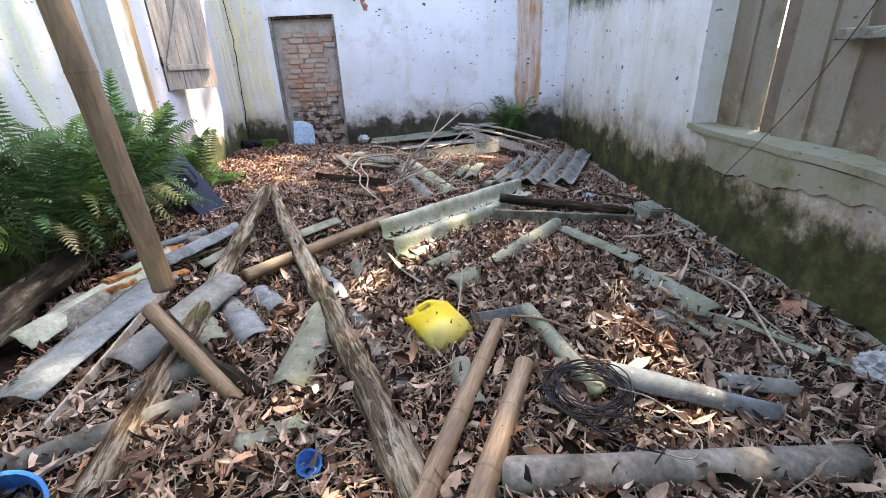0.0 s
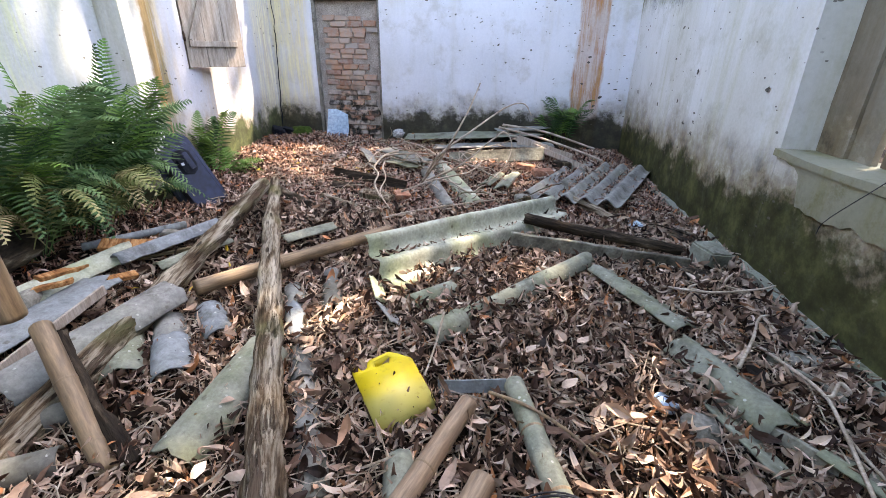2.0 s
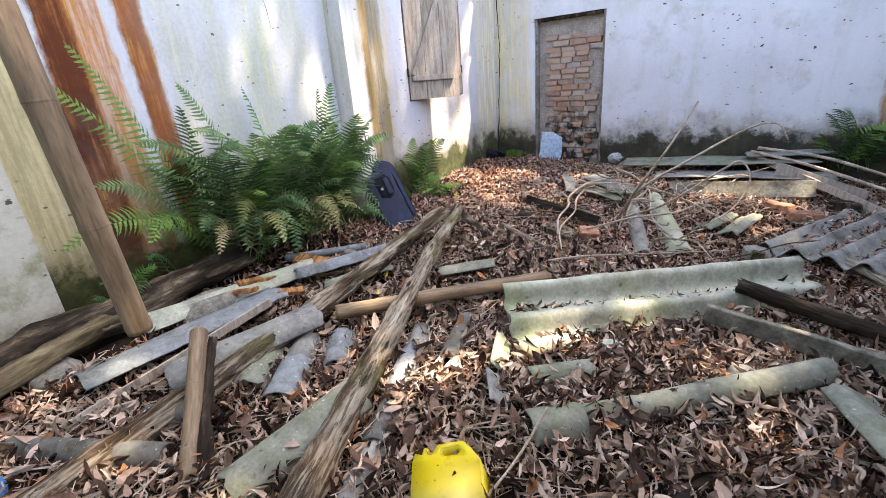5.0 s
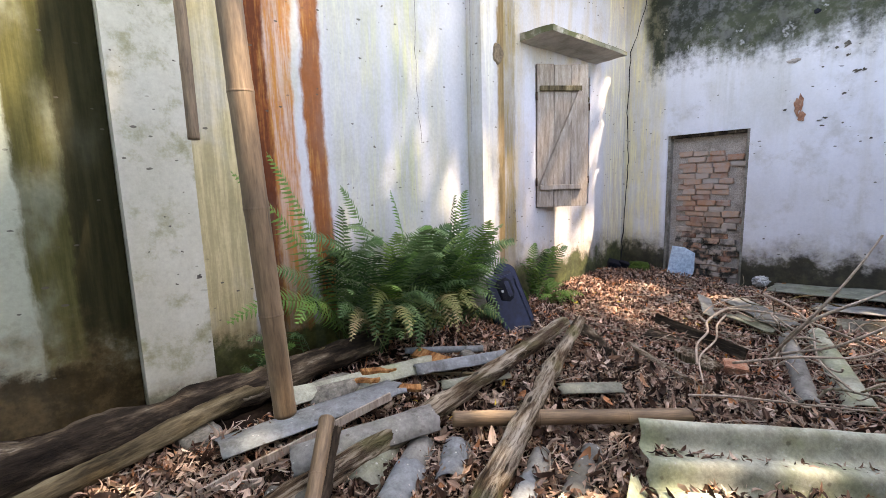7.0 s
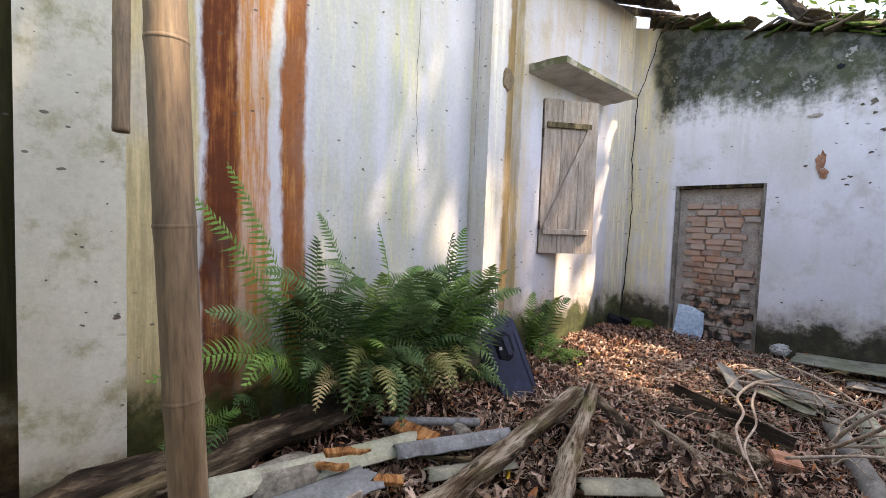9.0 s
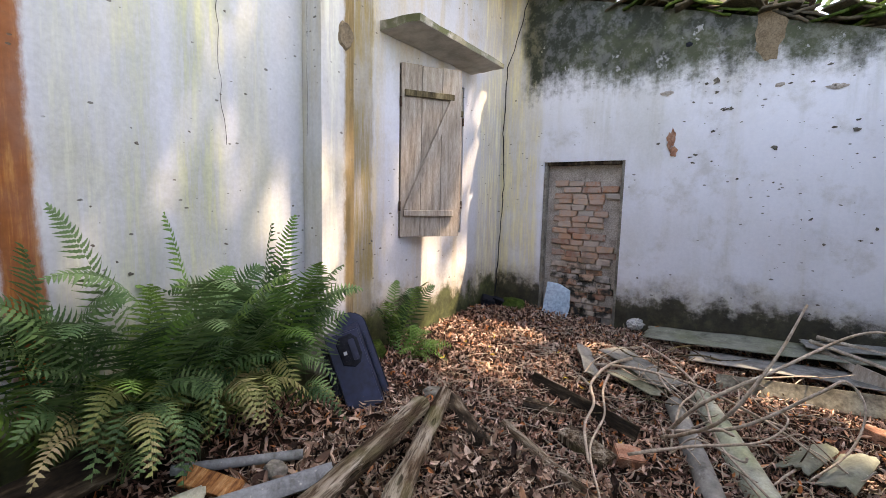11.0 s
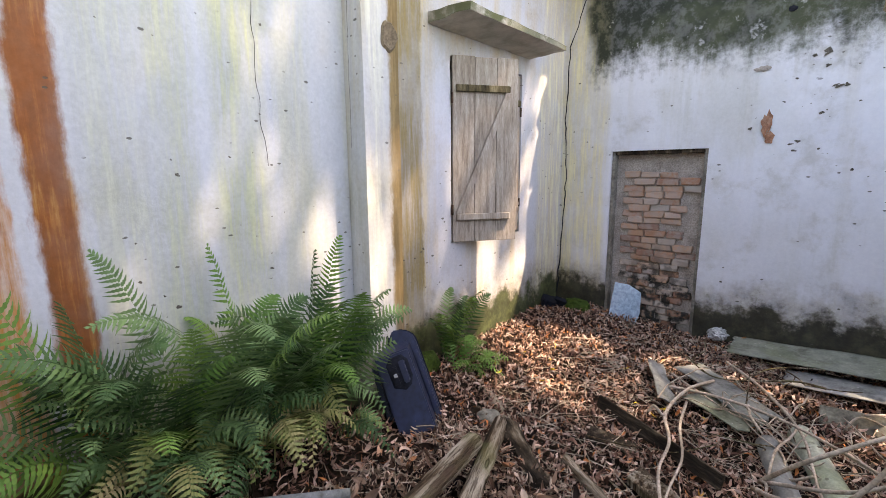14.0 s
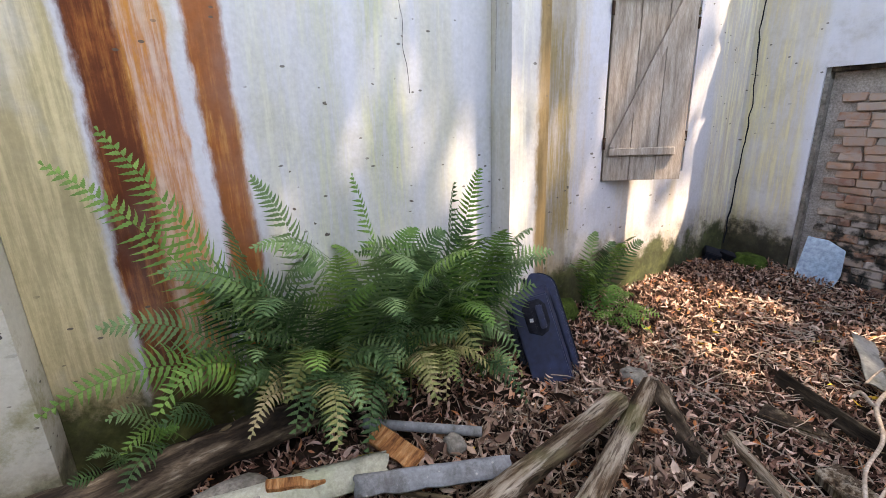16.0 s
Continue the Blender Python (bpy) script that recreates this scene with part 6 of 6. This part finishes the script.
branch(((1.55, 2.55, 0.1), (1.62, 2.2, 0.13), (1.58, 1.95, 0.11), (1.62, 1.7, 0.08)), 0.009, 0.006, "crooked twig by the wall foot", seed=14, forks=2)
branch(((1.3, 3.1, 0.1), (1.5, 2.95, 0.16), (1.7, 2.9, 0.22), (1.85, 3.0, 0.2)), 0.009, 0.005, "crooked twig by the wall foot", seed=15, forks=2)
branch(((1.35, 2.3, 0.14), (1.5, 2.5, 0.16), (1.66, 2.75, 0.13), (1.8, 2.85, 0.1)), 0.01, 0.006, "forked grey twig near mossy sheets", seed=16, forks=2)
branch(((1.2, 4.6, 0.065), (1.5, 4.3, 0.098), (1.75, 4.0, 0.11), (1.8, 3.75, 0.136)), 0.008, 0.005, "thin dark twig beside a pole", mat=M_LOGDARK, seed=17, forks=1)
branch(((0.28, 2.02, 0.13), (0.42, 1.93, 0.16), (0.56, 1.86, 0.13), (0.66, 1.78, 0.1)), 0.008, 0.006, "brown twig over a green bamboo end", mat=M_BAMBOO_OLD, seed=18)
rb = random.Random(77)
for k in range(26):
    x, y = rb.uniform(-1.2, 0.5), rb.uniform(4.4, 6.4)
    a = rb.uniform(0, 6.28)
    ln = rb.uniform(0.4, 1.0)
    p, z0 = [], ground(x, y) + 0.06
    for i in range(5):
        f = i / 4 - 0.5
        p.append((x + math.cos(a) * ln * f + rb.uniform(-0.06, 0.06), y + math.sin(a) * ln * f + rb.uniform(-0.06, 0.06), z0 + rb.uniform(0, 0.16)))
    branch(p, rb.uniform(0.005, 0.010), 0.003, "thin bare twig in the heap of dead branches", seed=100 + k, forks=rb.randrange(3), mat=M_TWIG if k % 3 else M_LOG)

# a thin wire hangs slack before the boarded opening
bm = bmesh.new()
tube(bm, smooth_path(((1.95, 2.1, 1.75), (1.93, 2.35, 1.3), (1.93, 2.62, 0.95), (1.95, 2.95, 0.62), (1.99, 3.05, 0.5)), 8), 0.0024, 5, False)
tagged(link("loose_wire", bm, M_WIRE), "thin dark wire hanging slack before the boards", "wire")

# ---- trees beyond the walls; two unseen ones are added to shade the room ----
def tree(name, foot, crown_at, crown, leaves, size, seed, label):
    """A trunk with limbs and a crown of many single leaves in loose clumps."""
    rnd = random.Random(seed)
    e = thing(name, foot, label, "tree")
    c = Vector(crown_at) - Vector(foot)
    bm = bmesh.new()
    tube(bm, smooth_path(((0, 0, -0.5), (0.1, 0.1, c.z * 0.3), (c.x * 0.4, c.y * 0.4, c.z * 0.65), (c.x * 0.8, c.y * 0.8, c.z * 0.95)), 6), [0.24 - 0.008 * i for i in range(19)], 12, True, 0.2, seed)
    part("trunk", bm, M_LOGDARK, e, smooth=True)
    clumps = []
    for k in range(max(8, leaves // 55)):
        d = Vector((rnd.gauss(0, 0.5), rnd.gauss(0, 0.5), rnd.gauss(0, 0.45)))
        if d.length > 1.1:
            d *= 1.1 / d.length
        clumps.append(c + Vector((d.x * crown[0], d.y * crown[1], d.z * crown[2])))
    for k in range(9):
        bm = bmesh.new()
        t = clumps[(k * 5) % len(clumps)]
        s = c * rnd.uniform(0.55, 0.8)
        tube(bm, smooth_path((s, s.lerp(t, 0.5) + Vector((0, 0, 0.3)), t), 5), [0.09 - 0.007 * i for i in range(11)], 8, True, 0.2, k)
        part("limb", bm, M_LOGDARK, e, smooth=True)
    verts, faces = [], []
    for p in clumps:
        for _ in range(55):
            o = p + Vector((rnd.gauss(0, 0.32), rnd.gauss(0, 0.32), rnd.gauss(0, 0.22)))
            a, b = Vector((rnd.gauss(0, 1), rnd.gauss(0, 1), rnd.gauss(0, 0.5))).normalized(), Vector((rnd.gauss(0, 1), rnd.gauss(0, 1), rnd.gauss(0, 0.5)))
            b = (b - a * a.dot(b)).normalized()
            s = size * rnd.uniform(0.7, 1.3)
            n = len(verts)
            verts += [o - a * s, o - b * s * 0.42 + a * s * 0.1, o + a * s * 1.1, o + b * s * 0.42 + a * s * 0.1]
            faces.append((n, n + 1, n + 2, n + 3))
    me = bpy.data.meshes.new("crown")
    me.from_pydata([tuple(v) for v in verts], [], faces)
    me.materials.append(M_CROWN)
    ob = new("crown", me)
    ob.parent = e
    return e


# out of view: crown set along the sun's way to dapple walls and floor
tree("tree", (7.6, 9.6, -0.3), (4.3, 6.4, 15.0), (4.2, 4.6, 1.5), 7000, 0.2, 3, "unseen tall leafy tree added to dapple the sun")
# added behind the camera: its low crown cuts sky light from the near floor
tree("tree", (5.4, -0.6, -0.3), (1.6, -1.3, 5.6), (3.6, 2.0, 0.9), 5200, 0.16, 9, "unseen leafy tree added to dim the near floor")
tree("tree", (0.4, 11.5, -0.3), (-0.1, 10.0, 5.2), (1.6, 1.2, 1.0), 1500, 0.10, 5, "leafy tree behind the mouldy wall")


# ---- leaf litter and twigs ----
def leaf_template(seed):
    """Points of a curled dry leaf, 1 long, and its faces."""
    r = random.Random(seed)
    m = 5
    curl, bend, twist = r.uniform(-2.6, 2.6), r.uniform(-1.5, 1.5), r.uniform(-1.6, 1.6)
    wide = r.uniform(0.08, 0.21)
    pts, faces = [], []
    for j in range(m + 1):
        t = j / m
        w = wide * (math.sin(math.pi * min(1.0, t * 0.97 + 0.03)) ** 0.8) + 0.004
        for s in (-1, 0, 1):
            x = s * w * math.cos(curl * 0.5)
            z = abs(s) * w * math.sin(curl * 0.9) + bend * 0.55 * (t - 0.5) ** 2 * 2 + s * w * twist * (t - 0.5)
            z += 0.13 * noise.noise(Vector((s * 2.0, t * 5, seed)))
            x += 0.05 * noise.noise(Vector((t * 4, s * 2.0, seed + 7)))
            pts.append((x, t - 0.5, z))
    for j in range(m):
        for s in (0, 1):
            a = j * 3 + s
            faces.append((a, a + 1, a + 4, a + 3))
    return np.array(pts), np.array(faces)


def litter(name, count, region, lo, hi, lift, seed, mat, label, tilt=0.75):
    """Dead leaves scattered over a stretch of floor, in one mesh."""
    rs = np.random.RandomState(seed)
    kinds = [leaf_template(k + 20 * seed) for k in range(16)]
    vs, fs, base = [], [], 0
    x0, x1, y0, y1 = region
    for pts, faces in kinds:
        n = count // len(kinds)
        x, y = rs.uniform(x0, x1, n), rs.uniform(y0, y1, n)
        z = np.array([ground(a, b) for a, b in zip(x, y)]) + 0.006 + rs.uniform(0, lift, n) ** 1.0
        s = rs.uniform(lo, hi, n)
        yaw, pit, rol = rs.uniform(0, 2 * np.pi, n), rs.normal(0, tilt, n), rs.normal(0, tilt, n)
        p = pts[None] * s[:, None, None]
        cr, sr = np.cos(rol)[:, None], np.sin(rol)[:, None]
        px, pz = p[..., 0] * cr + p[..., 2] * sr, -p[..., 0] * sr + p[..., 2] * cr
        cp, sp = np.cos(pit)[:, None], np.sin(pit)[:, None]
        py, pz = p[..., 1] * cp - pz * sp, p[..., 1] * sp + pz * cp
        cy, sy = np.cos(yaw)[:, None], np.sin(yaw)[:, None]
        q = np.stack((px * cy - py * sy + x[:, None], px * sy + py * cy + y[:, None], pz + z[:, None]), -1)
        vs.append(q.reshape(-1, 3))
        off = base + np.arange(n)[:, None, None] * len(pts)
        fs.append((faces[None] + off).reshape(-1, 4))
        base += n * len(pts)
    v, f = np.concatenate(vs), np.concatenate(fs)
    me = bpy.data.meshes.new(name)
    me.vertices.add(len(v))
    me.vertices.foreach_set("co", v.astype(np.float32).ravel())
    me.loops.add(len(f) * 4)
    me.loops.foreach_set("vertex_index", f.astype(np.int32).ravel())
    me.polygons.add(len(f))
    me.polygons.foreach_set("loop_start", np.arange(0, len(f) * 4, 4, dtype=np.int32))
    me.polygons.foreach_set("use_smooth", np.zeros(len(f), dtype=bool))
    me.update(calc_edges=True)
    me.validate()
    me.materials.append(mat)
    return tagged(new(name, me), label, "leaves", kind="stuff")


litter("leaf_litter", 12000, (-2.12, 1.97, 0.2, 4.4), 0.06, 0.135, 0.075, 1, M_LITTER, "thick layer of curled brown dead leaves")
litter("leaf_litter", 34000, (-2.15, 1.97, 0.4, 4.4), 0.025, 0.075, 0.065, 2, M_LITTER, "small broken dead leaves over the floor")
litter("leaf_litter", 32000, (-2.93, 1.97, 4.2, 7.18), 0.028, 0.072, 0.055, 3, M_LITTER_RED_LIT, "heap of small reddish-brown dead leaves")
litter("leaf_litter", 3500, (-2.6, 1.97, -2.4, 0.4), 0.06, 0.13, 0.04, 4, M_LITTER, "curled brown dead leaves")
litter("leaf_litter", 900, (1.0, 1.9, 1.3, 3.3), 0.05, 0.10, 0.10, 5, M_LITTER, "dead leaves strewn over mossy roof pieces")
litter("leaf_litter", 260, (-0.75, -0.25, 1.4, 3.0), 0.05, 0.10, 0.10, 6, M_LITTER, "dead leaves strewn over half-buried ridge pieces")
litter("leaf_litter", 2600, (-0.2, 1.0, 2.55, 3.5), 0.04, 0.10, 0.11, 7, M_LITTER, "dead leaves heaped over buried roof sheets")
litter("leaf_litter", 1800, (-2.75, -2.1, 2.1, 4.4), 0.04, 0.09, 0.04, 10, M_LITTER_RED_LIT, "dead leaves under the ferns")
litter("leaf_litter", 900, (0.8, 1.85, 4.85, 6.0), 0.03, 0.06, 0.13, 9, M_LITTER_RED_LIT, "dead leaves in the valleys of a corrugated sheet")
litter("leaf_litter", 700, (-0.9, 1.0, 6.2, 7.1), 0.04, 0.08, 0.10, 8, M_LITTER_RED_LIT, "dead leaves strewn among stacked sheets")


def strewn(count, a, b, half, seed, mat, label, lift=0.012, lo=0.03, hi=0.08):
    """Dead leaves lying along a line in the valley or on the back of a sheet, in one mesh."""
    rs = random.Random(seed)
    a, b = Vector(a), Vector(b)
    side = (b - a).cross(Vector((0, 0, 1))).normalized()
    kinds = [leaf_template(k + 700 + seed) for k in range(8)]
    verts, faces = [], []
    for k in range(count):
        pts, fs = kinds[k % 8]
        m = Matrix.Translation(a.lerp(b, rs.random()) + side * rs.uniform(-half, half) + Vector((0, 0, lift * rs.random()))) @ pose(0, 0, 0, rs.gauss(0, 28), rs.gauss(0, 28), rs.uniform(0, 360)) @ Matrix.Scale(rs.uniform(lo, hi), 4)
        n = len(verts)
        verts += [tuple(m @ Vector(p)) for p in pts]
        faces += [tuple(int(q) + n for q in f) for f in fs]
    me = bpy.data.meshes.new("leaf_litter")
    me.from_pydata(verts, [], faces)
    me.materials.append(mat)
    return tagged(new("leaf_litter", me), label, "leaves", kind="stuff")


M_YELLOW_LEAF = leafy("yellow_leaves", ((0.0, (0.45, 0.30, 0.03)), (0.6, (0.62, 0.46, 0.06)), (1.0, (0.55, 0.30, 0.05))), 0.6, spec=0.2)
strewn(16, (-2.5, 6.0, 0.20), (-0.6, 4.9, 0.12), 0.8, 41, M_YELLOW_LEAF, "few fallen yellow leaves on the heap", lo=0.04, hi=0.07)
strewn(12, (-2.1, 3.4, 0.12), (-1.2, 2.6, 0.14), 0.5, 42, M_YELLOW_LEAF, "few fallen yellow leaves on the litter", lo=0.04, hi=0.08)
strewn(150, (-0.44, 3.07, 0.20), (0.84, 4.27, 0.118), 0.035, 1, M_LITTER, "dead leaves caught in the valley of a pale sheet")
for k in range(1, 5):
    x = (k / 5.2 - 0.5) * 0.988
    cx, cy = 1.27 + 0.899 * x, 5.38 - 0.438 * x
    strewn(70, (cx - 0.31, cy - 0.63, 0.115 + 0.07 * x), (cx + 0.31, cy + 0.63, 0.13 + 0.07 * x), 0.03, 20 + k, M_LITTER_RED_LIT, "dead leaves caught in a valley of a corrugated sheet", lo=0.025, hi=0.06)
strewn(80, (0.10, 2.62, 0.10), (0.62, 3.10, 0.12), 0.08, 2, M_LITTER, "dead leaves lying on a greenish ridge piece", lo=0.05, hi=0.11)


def twig_stuff(count, region, seed, label):
    rs = random.Random(seed)
    verts, faces = [], []
    for _ in range(count):
        x, y = rs.uniform(region[0], region[1]), rs.uniform(region[2], region[3])
        a = rs.uniform(0, 6.28)
        ln = rs.uniform(0.08, 0.4)
        r = rs.uniform(0.001, 0.0035)
        z = ground(x, y) + rs.uniform(0.01, 0.05)
        p = [Vector((x + math.cos(a) * ln * (i / 3 - 0.5) + rs.uniform(-0.015, 0.015), y + math.sin(a) * ln * (i / 3 - 0.5) + rs.uniform(-0.015, 0.015), z + rs.uniform(0, 0.03))) for i in range(4)]
        n = len(verts)
        s = Vector((-math.sin(a), math.cos(a), 0))
        for q in p:
            verts += [q + s * r, q + Vector((0, 0, r * 1.7)), q - s * r]
        for i in range(3):
            for k in range(3):
                b = n + i * 3
                faces.append((b + k, b + (k + 1) % 3, b + 3 + (k + 1) % 3, b + 3 + k))
    me = bpy.data.meshes.new("twig_litter")
    me.from_pydata([tuple(v) for v in verts], [], faces)
    me.materials.append(M_TWIG)
    return tagged(new("twig_litter", me), label, "twigs", kind="stuff")


twig_stuff(2600, (-2.2, 1.9, 0.6, 4.4), 1, "thin dry twigs scattered over dead leaves")
twig_stuff(1300, (-2.2, 1.9, 4.2, 7.0), 2, "thin dry twigs scattered over dead leaves")
twig_stuff(350, (1.1, 1.93, 1.1, 4.2), 3, "thin dry twigs along the mossy wall foot")
